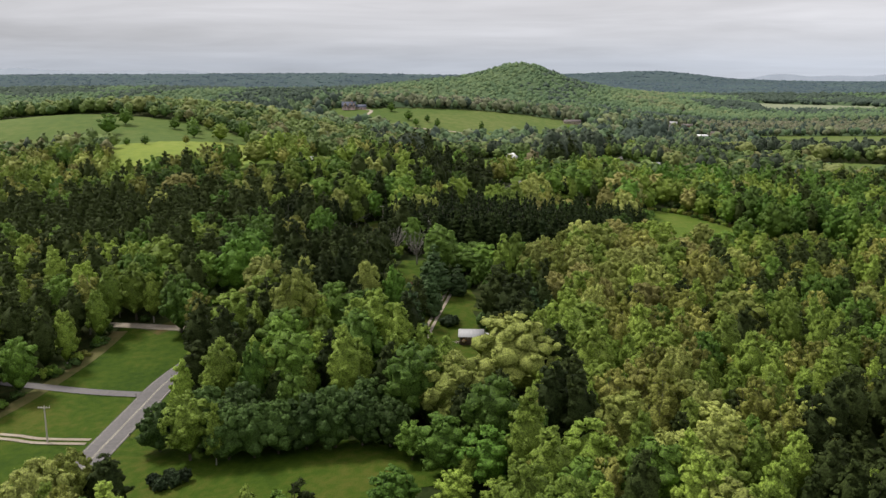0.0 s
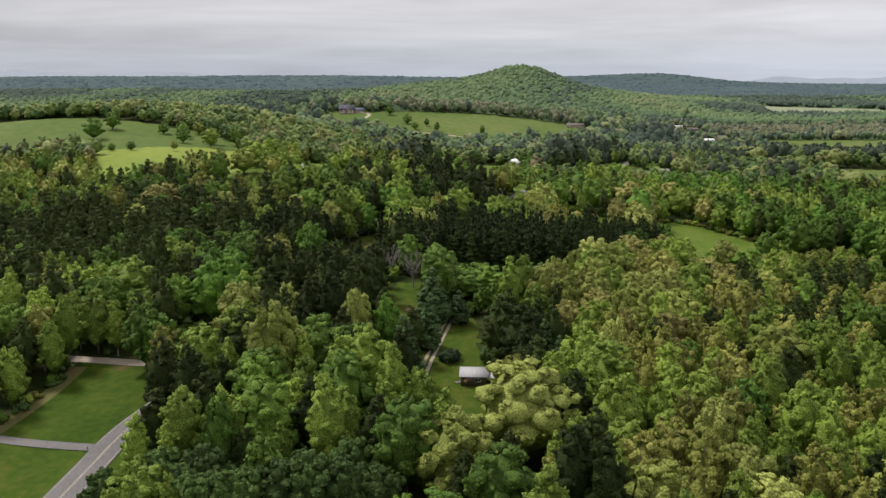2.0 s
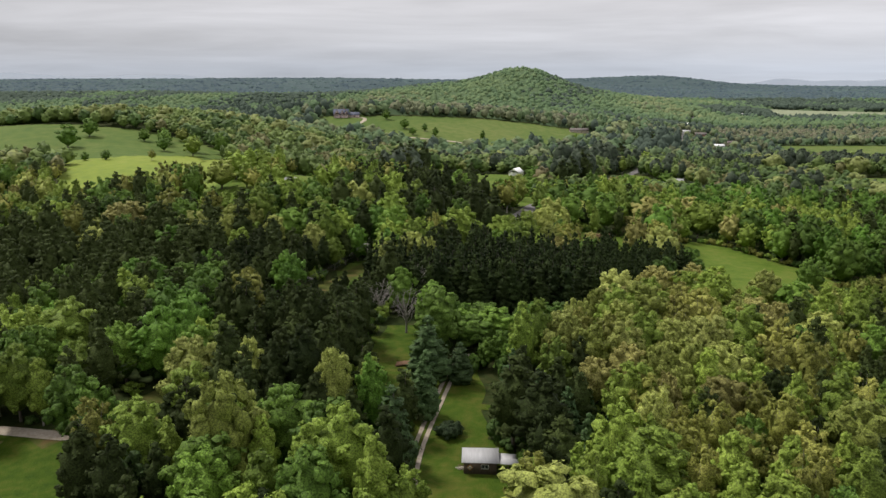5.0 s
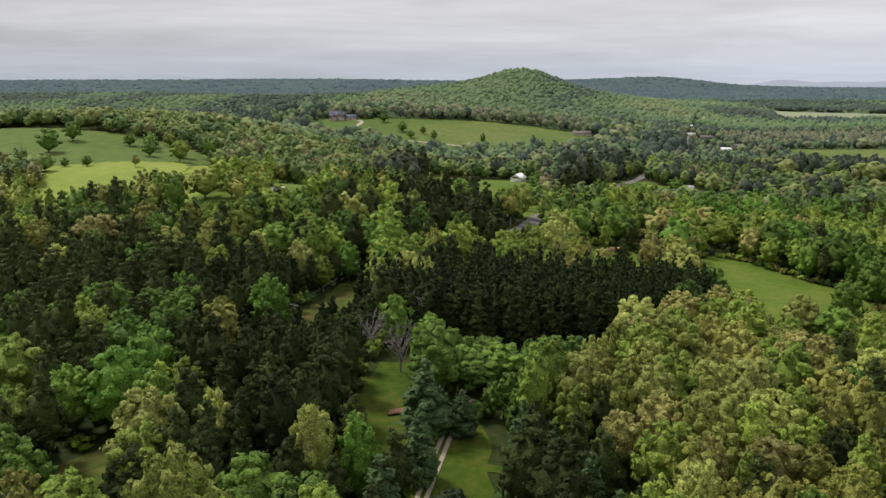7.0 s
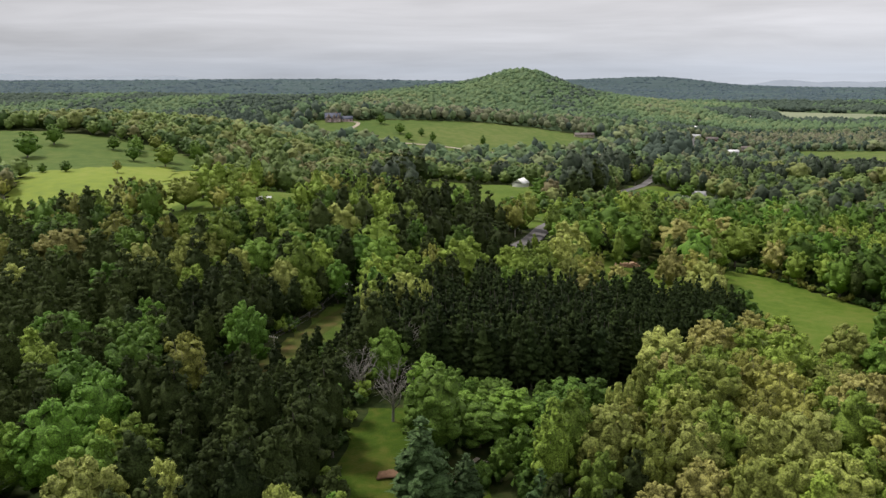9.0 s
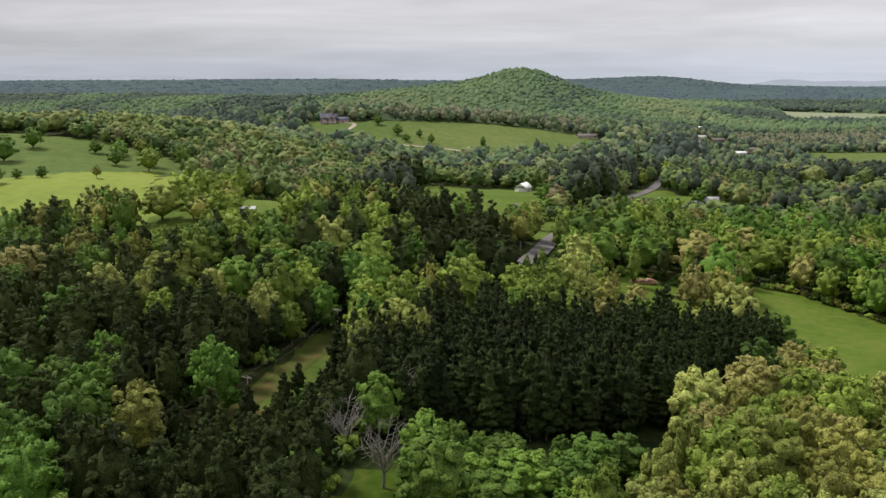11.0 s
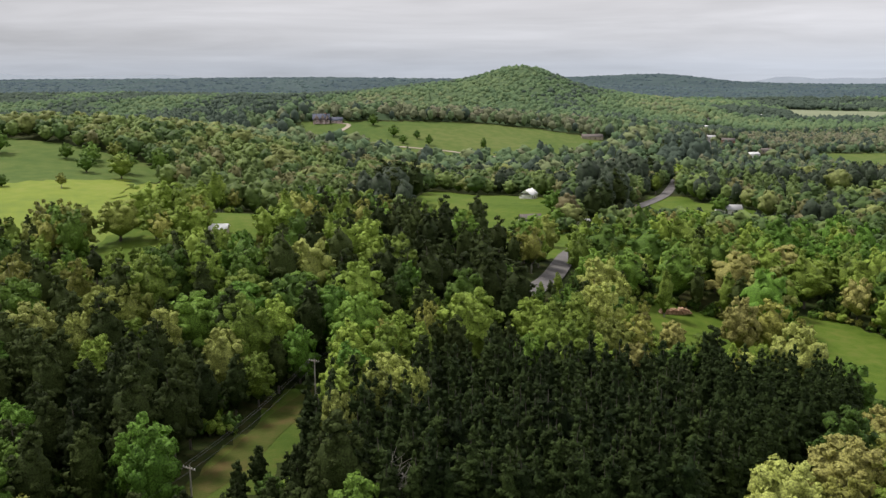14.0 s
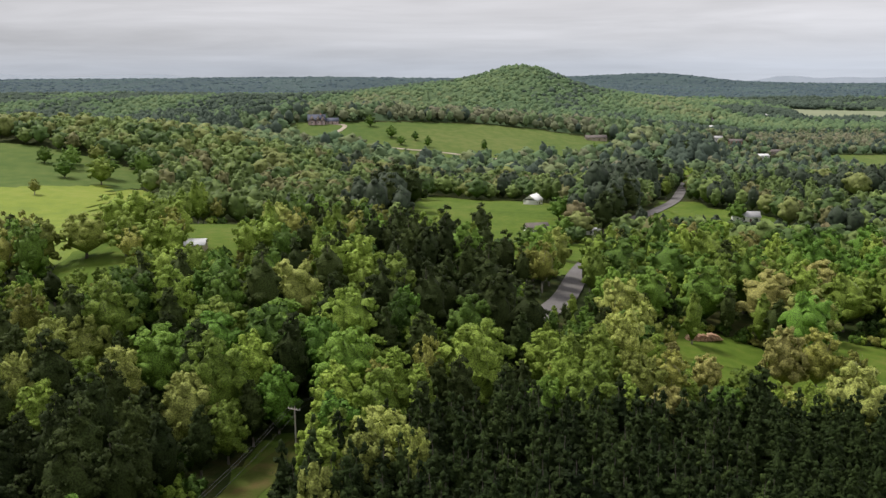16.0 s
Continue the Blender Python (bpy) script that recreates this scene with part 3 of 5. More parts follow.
LANES = (("road", "asphalt", "worn grey two-lane asphalt road", 0.22), ("village_road", "asphalt", "pale grey country road towards a village", 0.5), ("gravel_lane", "gravel", "pale gravel lane with two wheel tracks", 0.26),
         ("side_road", "asphalt", "narrow grey paved side lane", 0.26), ("driveway", "gravel", "pale sandy driveway", 0.26), ("drive", "gravel", "pale gravel drive between lawns", 0.26),
         ("clearing", "verge", "dry brown grass strip cleared under power lines", 0.15),
         ("dry_edge", "dry", "dry tan grass and bare soil along the wood edge", 0.16),
         ("farm_lane", "gravel", "pale dirt farm lane across a pasture", 0.6), ("hill_lane", "gravel", "pale gravel lane up to a hilltop house", 0.6))
LINES["clearing"] = ([(-84, 240), (-74, 251), (-62, 264), (-58, 290), (-56, 313), (-44, 332), (-37, 349), (-33, 365), (-24, 384)], 6.5)
LINES["dry_edge"] = ([(-108, 177), (-105, 184), (-101, 196), (-97.5, 211), (-94.5, 227), (-93.5, 242)], 4.2)
LINES["farm_lane"] = ([(-170, 1048), (-103, 1040), (-67, 1028), (-36, 1030), (10, 1027), (51, 1016), (82, 1021), (150, 1035)], 4.0)
LINES["hill_lane"] = ([(-103, 1110), (-92, 1108), (-90, 1095), (-97, 1070), (-104, 1040)], 4.5)
for key, mat, label, lift in LANES:
    line, width = LINES[key]
    if key in ("drive", "gravel_lane"):
        verts, faces = joined([strip(line, width * 0.34, lift, s * width * 0.31, 3.0) for s in (-1, 1)])
    else:
        verts, faces = strip(line, width, lift, step=3.0 if key in ("road", "village_road") else 4.0)
    tagged(new(key, mesh_of(key, verts, faces, [MAT[mat]], smooth=True)), label, "road", kind="structure")

road = bpy.data.objects["road"]
for name, off, wide in (("centre_line", -0.14, 0.15), ("centre_line", 0.18, 0.15), ("edge_line", -3.1, 0.12), ("edge_line", 3.1, 0.12)):
    verts, faces = strip(LINES["road"][0][:7], wide, 0.25, off)
    line = new(name, mesh_of(name, verts, faces, [MAT["paint"]]))
    line.parent = road


# ---- trees ----
def unit(v):
    return v / np.maximum(np.linalg.norm(v, axis=-1, keepdims=True), 1e-9)


def ico(level):
    bm = bmesh.new()
    bmesh.ops.create_icosphere(bm, subdivisions=level, radius=1.0)
    bm.verts.ensure_lookup_table()
    res = np.array([x.co[:] for x in bm.verts]), np.array([[y.index for y in f.verts] for f in bm.faces])
    bm.free()
    return res


ICO = {k: ico(k) for k in (1, 2)}


def sprays_at(centers, normals, long, wide, rng, axis=None):
    """Small leaf sprays: one pointed blade a centre, facing its normal."""
    n = unit(normals)
    a = rng.normal(size=n.shape) if axis is None else axis + 0.25 * rng.normal(size=n.shape)
    a = unit(a - n * (a * n).sum(1, keepdims=True))
    b = np.cross(n, a)
    k = rng.uniform(0.65, 1.35, (len(n), 1))
    v = np.stack([centers + a * long * k, centers + (b * wide - a * 0.6 * long) * k, centers - (b * wide + a * 0.6 * long) * k], 1)
    return v.reshape(-1, 3), np.arange(len(n) * 3).reshape(-1, 3)


def tube(points, radii, sides=5):
    """A tapered stem through points."""
    p, r = np.asarray(points, float), np.asarray(radii, float)
    d = unit(np.gradient(p, axis=0))
    ref = np.array([0.31, 0.95, 0.05])
    s = unit(np.cross(d, ref))
    q = np.cross(d, s)
    ang = np.arange(sides) * 2 * np.pi / sides
    ring = p[:, None] + r[:, None, None] * (np.cos(ang)[None, :, None] * s[:, None] + np.sin(ang)[None, :, None] * q[:, None])
    i = np.arange(len(p) * sides).reshape(len(p), sides)
    j = np.roll(i, -1, 1)
    f = np.concatenate([np.stack([i[:-1], j[:-1], j[1:]], -1).reshape(-1, 3), np.stack([i[:-1], j[1:], i[1:]], -1).reshape(-1, 3)])
    return ring.reshape(-1, 3), f


def lump(rng, center, radii, level, rough=0.25):
    v, f = ICO[level]
    k = 1 + rough * np.sin(v @ rng.normal(size=(3,)) * 4 + rng.uniform(0, 6)) * 0.6 + rough * rng.uniform(-1, 1, len(v)) * 0.6
    return v * k[:, None] * np.asarray(radii) + center, f


def stem(rng, h, r, limbs, spread, low=0.35):
    """Trunk with limbs that rise into the crown."""
    bend = rng.normal(0, 0.03 * h, 2)
    s = np.linspace(0, 1, 4)
    p = np.stack([bend[0] * s ** 2, bend[1] * s ** 2, h * s - 0.4 * (s == 0)], -1)
    parts = [tube(p, r * (1.15 - s) ** 0.9)]
    for i in range(limbs):
        k = rng.uniform(low, 0.85)
        a = i * 2.4 + rng.uniform(-0.5, 0.5)
        base = np.array([bend[0] * k * k, bend[1] * k * k, h * k])
        ln = spread * rng.uniform(0.6, 1.0)
        q = np.linspace(0, 1, 3)
        lp = base + np.stack([np.cos(a) * ln * q, np.sin(a) * ln * q, 0.75 * ln * q ** 1.4], -1)
        parts.append(tube(lp, r * 0.42 * (1.1 - q), 4))
    return joined(parts)


def clumps_at(rng, centers, radii, outward, flat=0.8, rough=0.42, keep=-0.35):
    """Uneven leafy clumps, open on the side that faces into the crown."""
    v, f = ICO[1]
    n = len(centers)
    k = 1 + rough * rng.uniform(-0.75, 0.75, (n, len(v), 1))
    turn = rng.normal(size=(n, 3, 3))
    turn = np.linalg.qr(turn)[0]
    w = np.einsum("vj,njk->nvk", v, turn)
    w = w * np.sign(np.linalg.det(turn))[:, None, None]
    pts = centers[:, None] + w * k * np.asarray(radii)[:, None, None] * np.array([1, 1, flat])
    mid = w[:, f].mean(2)
    seen = (mid * unit(outward)[:, None]).sum(-1) > keep
    faces = np.broadcast_to(f, (n, *f.shape)) + (np.arange(n) * len(v))[:, None, None]
    used, faces = np.unique(faces[seen], return_inverse=True)
    return pts.reshape(-1, 3)[used], faces.reshape(-1, 3)


def outline(shape, z):
    """Half width of a crown at a height z between -1 and 1."""
    if shape == "dome":
        return np.where(z > -0.25, np.sqrt(np.clip(1 - ((z + 0.25) / 1.27) ** 2, 0, 1)), np.sqrt(np.clip(1 - ((z + 0.25) / 0.85) ** 2, 0, 1)))
    if shape == "spire":
        return np.clip(1 - ((z + 1) / 2.03) ** 2.0, 0, 1) ** 0.75 * np.clip((z + 1.3) * 2.2, 0.5, 1)
    return np.clip(1 - np.abs(z) ** 2.3, 0, 1) ** 0.6 * (1 - 0.12 * z)


def leafy(rng, h, radius, low, lobes, per, sprays, leaf, shape="oval", lobe=0.36, clump=0.15, flat=0.85, up=0.35, blade=0.85, stand_up=0.0, body=1.0, fill=0.87, loose=1.0):
    """A crown of domed lobes; each lobe carries small upturned clumps, and each clump its leaf sprays."""
    c, half = np.array([0, 0, (h + low) / 2]), (h - low) / 2
    i = np.arange(lobes)
    z = np.clip(0.98 - 1.7 * (i + 0.3) / lobes + rng.uniform(-0.06, 0.06, lobes) * loose, -0.7, 0.98)
    a = i * 2.39996 + rng.uniform(0, 6) + rng.uniform(-0.25, 0.25, lobes) * loose
    w = outline(shape, z)
    far = 1 + rng.uniform(-0.16, 0.1, lobes) * loose
    reach = (1 - lobe * 0.72) * far
    lc = c + np.stack([np.cos(a) * w * radius * reach, np.sin(a) * w * radius * reach, z * (half - lobe * 0.82 * radius) * (1 + 0.5 * (far - 1))], -1)
    lr = radius * lobe * rng.uniform(0.85, 1.15, lobes) * (0.6 + 0.4 * w)
    d = unit(np.stack([np.cos(a) * w, np.sin(a) * w, 0.8 * z + up], -1))
    parts = [clumps_at(rng, lc, lr * body, d, 0.95, 0.2, -0.12)]
    cc, cr, g = lc, lr, d
    if per:
        j = np.repeat(i, per)
        g = unit(rng.normal(size=(len(j), 3)) + 0.8 * d[j] + np.array([0, 0, 0.55]))
        cc = lc[j] + g * (lr[j] * rng.uniform(0.82, 0.98, len(j)))[:, None]
        cr = radius * clump * rng.uniform(0.6, 1.25, len(j))
        parts.append(clumps_at(rng, cc, cr, g, flat, 0.5, 0.05))
    if sprays:
        j = np.repeat(np.arange(len(cc)), sprays)
        e = unit(rng.normal(size=(len(j), 3)) + 0.7 * g[j] + np.array([0, 0, 0.35]))
        pos = cc[j] + e * (cr[j] * rng.uniform(0.82, 1.25, len(j)))[:, None] * np.array([1, 1, flat])
        axis = e + np.array([0, 0, stand_up]) if stand_up else None
        parts.append(sprays_at(pos, e + np.array([0, 0, 0.4]) + 0.5 * rng.normal(size=e.shape), leaf, leaf * blade, rng, axis))
    if fill:
        parts.append(lump(rng, c - np.array([0, 0, 0.1 * half]), np.array([radius * 0.92, radius * 0.92, half]) * fill, 1, 0.1))
    return joined(parts)


def twigs_of(rng, h, radius, low, twigs=16):
    """Fine upright branchwork that shows through a thin crown."""
    parts = []
    c, half = (h + low) / 2, (h - low) / 2
    for t in unit(rng.normal(size=(twigs, 3)) + np.array([0, 0, 0.5])):
        tip = np.array([0, 0, c]) + t * np.array([radius, radius, half]) * rng.uniform(0.75, 1.0)
        root = np.array([0, 0, low + (tip[2] - low) * rng.uniform(0.1, 0.5)])
        q = np.linspace(0, 1, 3)[:, None]
        parts.append(tube(root * (1 - q) + tip * q + np.array([0, 0, -0.6]) * np.sin(q * np.pi), [0.09, 0.06, 0.025], 3))
    return joined(parts)


def whorled(rng, h, radius, low, whorls, per, tufts, leaf, point=0.8, fill=0.5, droop=0.1):
    """A conifer: whorls of flattened boughs that end in upturned needle tufts."""
    k = np.repeat((np.arange(whorls) + 0.2) / whorls, per)
    keep = rng.uniform(0, 1, len(k)) < np.clip(1.15 - 0.75 * k, 0.3, 1)
    k = np.clip(k[keep] + rng.normal(0, 0.02, keep.sum()), 0, 0.97)
    a = np.arange(len(k)) * 2.39996 + rng.uniform(-0.4, 0.4, len(k))
    r = (radius * (1 - k ** 1.35) ** point * np.clip(0.72 + 1.6 * k, 0, 1) + 0.16) * rng.uniform(0.75, 1.12, len(k))
    g = np.stack([np.cos(a), np.sin(a), np.full(len(a), 0.35)], -1)
    cc = np.stack([np.cos(a) * r * 0.62, np.sin(a) * r * 0.62, low + (h - low) * k - droop * r], -1)
    cr = r * 0.44 + 0.12
    parts = [clumps_at(rng, cc, cr, g, 0.62, 0.45, -0.45)]
    j = np.repeat(np.arange(len(cc)), tufts)
    e = unit(0.75 * rng.normal(size=(len(j), 3)) + 0.9 * g[j] + np.array([0, 0, 0.3]))
    pos = cc[j] + e * (cr[j] * rng.uniform(0.8, 1.3, len(j)))[:, None] * np.array([1, 1, 0.8])
    parts.append(sprays_at(pos, e + np.array([0, 0, 0.6]) + 0.4 * rng.normal(size=e.shape), leaf, leaf * 0.5, rng, e + np.array([0, 0, 0.8])))
    parts.append(tuple(clumps_at(rng, np.array([[0, 0, h - 0.5]]), np.array([0.42]), np.array([[0, 0, 1.0]]), 1.6, 0.3, -2)))
    if fill:
        cv, cf = lump(rng, (0, 0, 0), (1, 1, 1), 1, 0.15)
        q = np.clip((cv[:, 2] + 1) / 2, 0, 1)
        parts.append((np.stack([cv[:, 0] * radius * fill * (1.1 - 0.7 * q), cv[:, 1] * radius * fill * (1.1 - 0.7 * q), low + (h - low) * (0.04 + 0.86 * q)], -1), cf))
    return joined(parts)


def part(name, verts, faces, mat, parent, label=""):
    ob = new(name, mesh_of(name, verts, faces, [mat], smooth=name in ("trunk", "pole")))
    ob.parent = parent
    return tagged(ob, label)


# kind: name, label, trunk radius, height, crown radius, low end of the crown
KINDS = {
    "oak": ("oak_tree", "spreading oak with pale yellow-green spring catkins", 0.42, 17, 6.2, 1.2),
    "maple": ("maple_tree", "round-headed maple in fresh mid-green leaf", 0.34, 16, 5.0, 1.2),
    "ash": ("ash_tree", "broad ash tree in light yellow-green leaf", 0.3, 16, 4.8, 1.4),
    "linden": ("linden_tree", "full round linden in bright fresh green leaf", 0.34, 16, 5.0, 1.0),
    "poplar": ("poplar_tree", "tall slender poplar in light green leaf", 0.26, 17, 3.6, 1.6),
    "bud": ("budding_tree", "thin budding tree with tan and olive new leaves", 0.24, 15.5, 3.9, 2.6),
    "tan": ("budding_oak", "round oak in tan-pink new leaf", 0.36, 16, 5.0, 3.0),
    "pine": ("pine_tree", "dark green pine with a tall rounded crown", 0.3, 18, 3.9, 2.0),
    "stand": ("plantation_pine", "narrow dark plantation pine in a dense stand", 0.2, 16.5, 2.95, 2.2),
    "cedar": ("cedar_tree", "conical green cedar with soft foliage", 0.22, 12, 2.8, 0.8),
    "holly": ("holly_tree", "dense dark green broadleaf tree in a row", 0.3, 13, 4.8, 0.2),
}


def crown_of(kind, rng, fine):
    name, label, tr, h, r, low = KINDS[kind]
    wood = None
    if kind in ("oak", "tan"):
        c = leafy(rng, h, r, low, 25 if fine else 16, 4 if fine else 2, 8, 0.3 if fine else 0.44, "dome", 0.29, 0.125 if fine else 0.16)
    elif kind in ("maple", "ash", "linden"):
        c = leafy(rng, h, r, low, 22 if fine else 14, 4 if fine else 2, 7, 0.3 if fine else 0.44, "oval", 0.3, 0.13 if fine else 0.17)
    elif kind == "poplar":
        c = leafy(rng, h, r, low, 22 if fine else 13, 3 if fine else 2, 7, 0.28 if fine else 0.42, "spire", 0.34, 0.14 if fine else 0.18, 1.1, stand_up=0.6)
    elif kind == "holly":
        c = leafy(rng, h, r, low, 24, 4, 10, 0.32, "oval", 0.3, 0.13)
    elif kind == "bud":
        wood = twigs_of(rng, h, r, low)
        c = leafy(rng, h, r, low, 20 if fine else 12, 3 if fine else 2, 9 if fine else 7, 0.25 if fine else 0.38, "oval", 0.31, 0.115 if fine else 0.16, 1.0, stand_up=0.4, body=0.88, fill=0.78)
    elif kind == "pine":
        c = leafy(rng, h, r, low, 22 if fine else 13, 3 if fine else 2, 7, 0.48 if fine else 0.66, "spire", 0.3, 0.14 if fine else 0.18, 0.7, 0.15, 0.3, 1.0, 0.95, 0.82)
    elif kind == "stand":
        c = whorled(rng, h, r, low, 9, 6, 8, 0.46, 0.95, 0.55)
    else:
        c = whorled(rng, h, r, low, 13 if fine else 8, 6 if fine else 5, 6 if fine else 4, 0.5 if fine else 0.7, 0.95)
    return wood, c


def grow(kind, variant, fine):
    """One tree with its parts, at the origin."""
    rng = np.random.default_rng(variant * 17 + len(kind) * 101 + (5 if fine else 0))
    name, label, tr, h, r, low = KINDS[kind]
    tree = tagged(new(name), label, "tree", "trees of the wood")
    conifer = kind in ("pine", "stand", "cedar")
    limbs = 0 if conifer else (4 if fine else 2)
    v, f = stem(rng, h * (0.96 if conifer else 0.8), tr, limbs, r * 0.8)
    part("trunk", v, f, MAT["pale_bark" if kind in ("bud", "poplar") else "bark"], tree)
    wood, (v, f) = crown_of(kind, rng, fine)
    part("crown", v, f, MAT[kind], tree)
    if wood:
        part("branchwork", *wood, MAT["pale_bark"], tree)
    return tree


# ---- where the trees stand ----
STAND = [(-25, 350), (-11, 311), (30, 314), (50, 329), (90, 374), (90, 386), (40, 382), (0, 373)]
# cleared strip under the power lines
GAP = [(-84, 240), (-74, 251), (-62, 262), (-58, 290), (-57, 313), (-44, 332), (-37, 349), (-33, 365), (-24, 384)]
EDGE = [(-12, 303), (44, 303), (54, 322), (94, 372), (90, 380), (50, 330), (30, 315), (-10, 311)]
SIGHT = [(112, 690), (126, 692), (160, 770), (178, 830), (170, 835), (142, 780)]
BARE_SIDE = [(-17, 286), (-2, 286), (-1, 308), (-16, 308)]
HOMES = [(330, 1185, 14, "brick_wall", "shingle"), (316, 1205, 11, "white_wall", "metal_roof"), (428, 1585, 20, "white_wall", "white_roof"), (446, 1560, 18, "tan_wall", "shingle"),
         (407, 1590, 12, "white_wall", "metal_roof"), (582, 1783, 26, "white_wall", "white_roof"), (356, 1068, 10, "white_wall", "shingle"), (212, 838, 12, "brick_wall", "shingle"), (345, 1110, 12, "tan_wall", "shingle")]
PLOTS = [[(x - w, y + 9), (x + w, y + 9), (x + w - 6, y - 62), (x - w + 3, y - 62)] for x, y, w in [(h[0], h[1], h[2]) for h in HOMES] + [(315, 1078, 16), (168, 1142, 16)]]
SHED_SIDE = [(-3, 174), (8, 172), (11, 196), (14, 206), (15, 228), (4, 232), (-3, 205)]
OPENINGS = [[(-16, 112), (12, 112), (12, 152), (-16, 152)], [(3, 166), (20, 166), (20, 178), (3, 178)],
            [(-34, 336), (-23, 338), (-18, 372), (-21, 392), (-30, 388), (-31, 360)], [(8, 236), (17, 240), (15, 262), (8, 268)]]
LAWN_SIDE = [(-20, 250), (-10, 246), (-3, 262), (-3, 299), (-14, 299), (-19, 286)]
CLEAR = OPENINGS + [POLE_SIDE, BARE_SIDE, SHED_SIDE, LAWN_SIDE, EDGE, SIGHT, ROADSIDE, HAY_SIDE, PILE_SIDE, ROAD_SIDE, CORRIDOR] + PLOTS + list(LAWN.values()) + list(FAR.values()) + [STAND]


def open_ground(x, y):
    res = np.zeros(np.shape(x), bool)
    for poly in CLEAR:
        res |= inside(poly, x, y)
    for key, w in (("gravel_lane", 3.5), ("side_road", 3.5), ("driveway", 3.5), ("drive", 3), ("farm_lane", 6), ("hill_lane", 6)):
        res |= near_line(LINES[key][0], x, y, w)
    far_line = LINES["village_road"][0]
    res |= near_line(LINES["road"][0][:5], x, y, 8.5) | near_line(far_line[:4], x, y, 6.0) | near_line(far_line[3:], x, y, 4.0)
    return res | near_line(GAP, x, y, 4.5) | near_line(GAP[4:], x, y, 6.5)


class Field:
    """Keeps trees a given distance apart."""

    def __init__(self, cell):
        self.cell, self.at = cell, {}

    def free(self, x, y, d):
        i, j = int(x // self.cell), int(y // self.cell)
        return all((x - a) ** 2 + (y - b) ** 2 > (d * k) ** 2 for di in (-1, 0, 1) for dj in (-1, 0, 1) for a, b, k in self.at.get((i + di, j + dj), ()))

    def put(self, x, y, k=1.0):
        self.at.setdefault((int(x // self.cell), int(y // self.cell)), []).append((x, y, k))


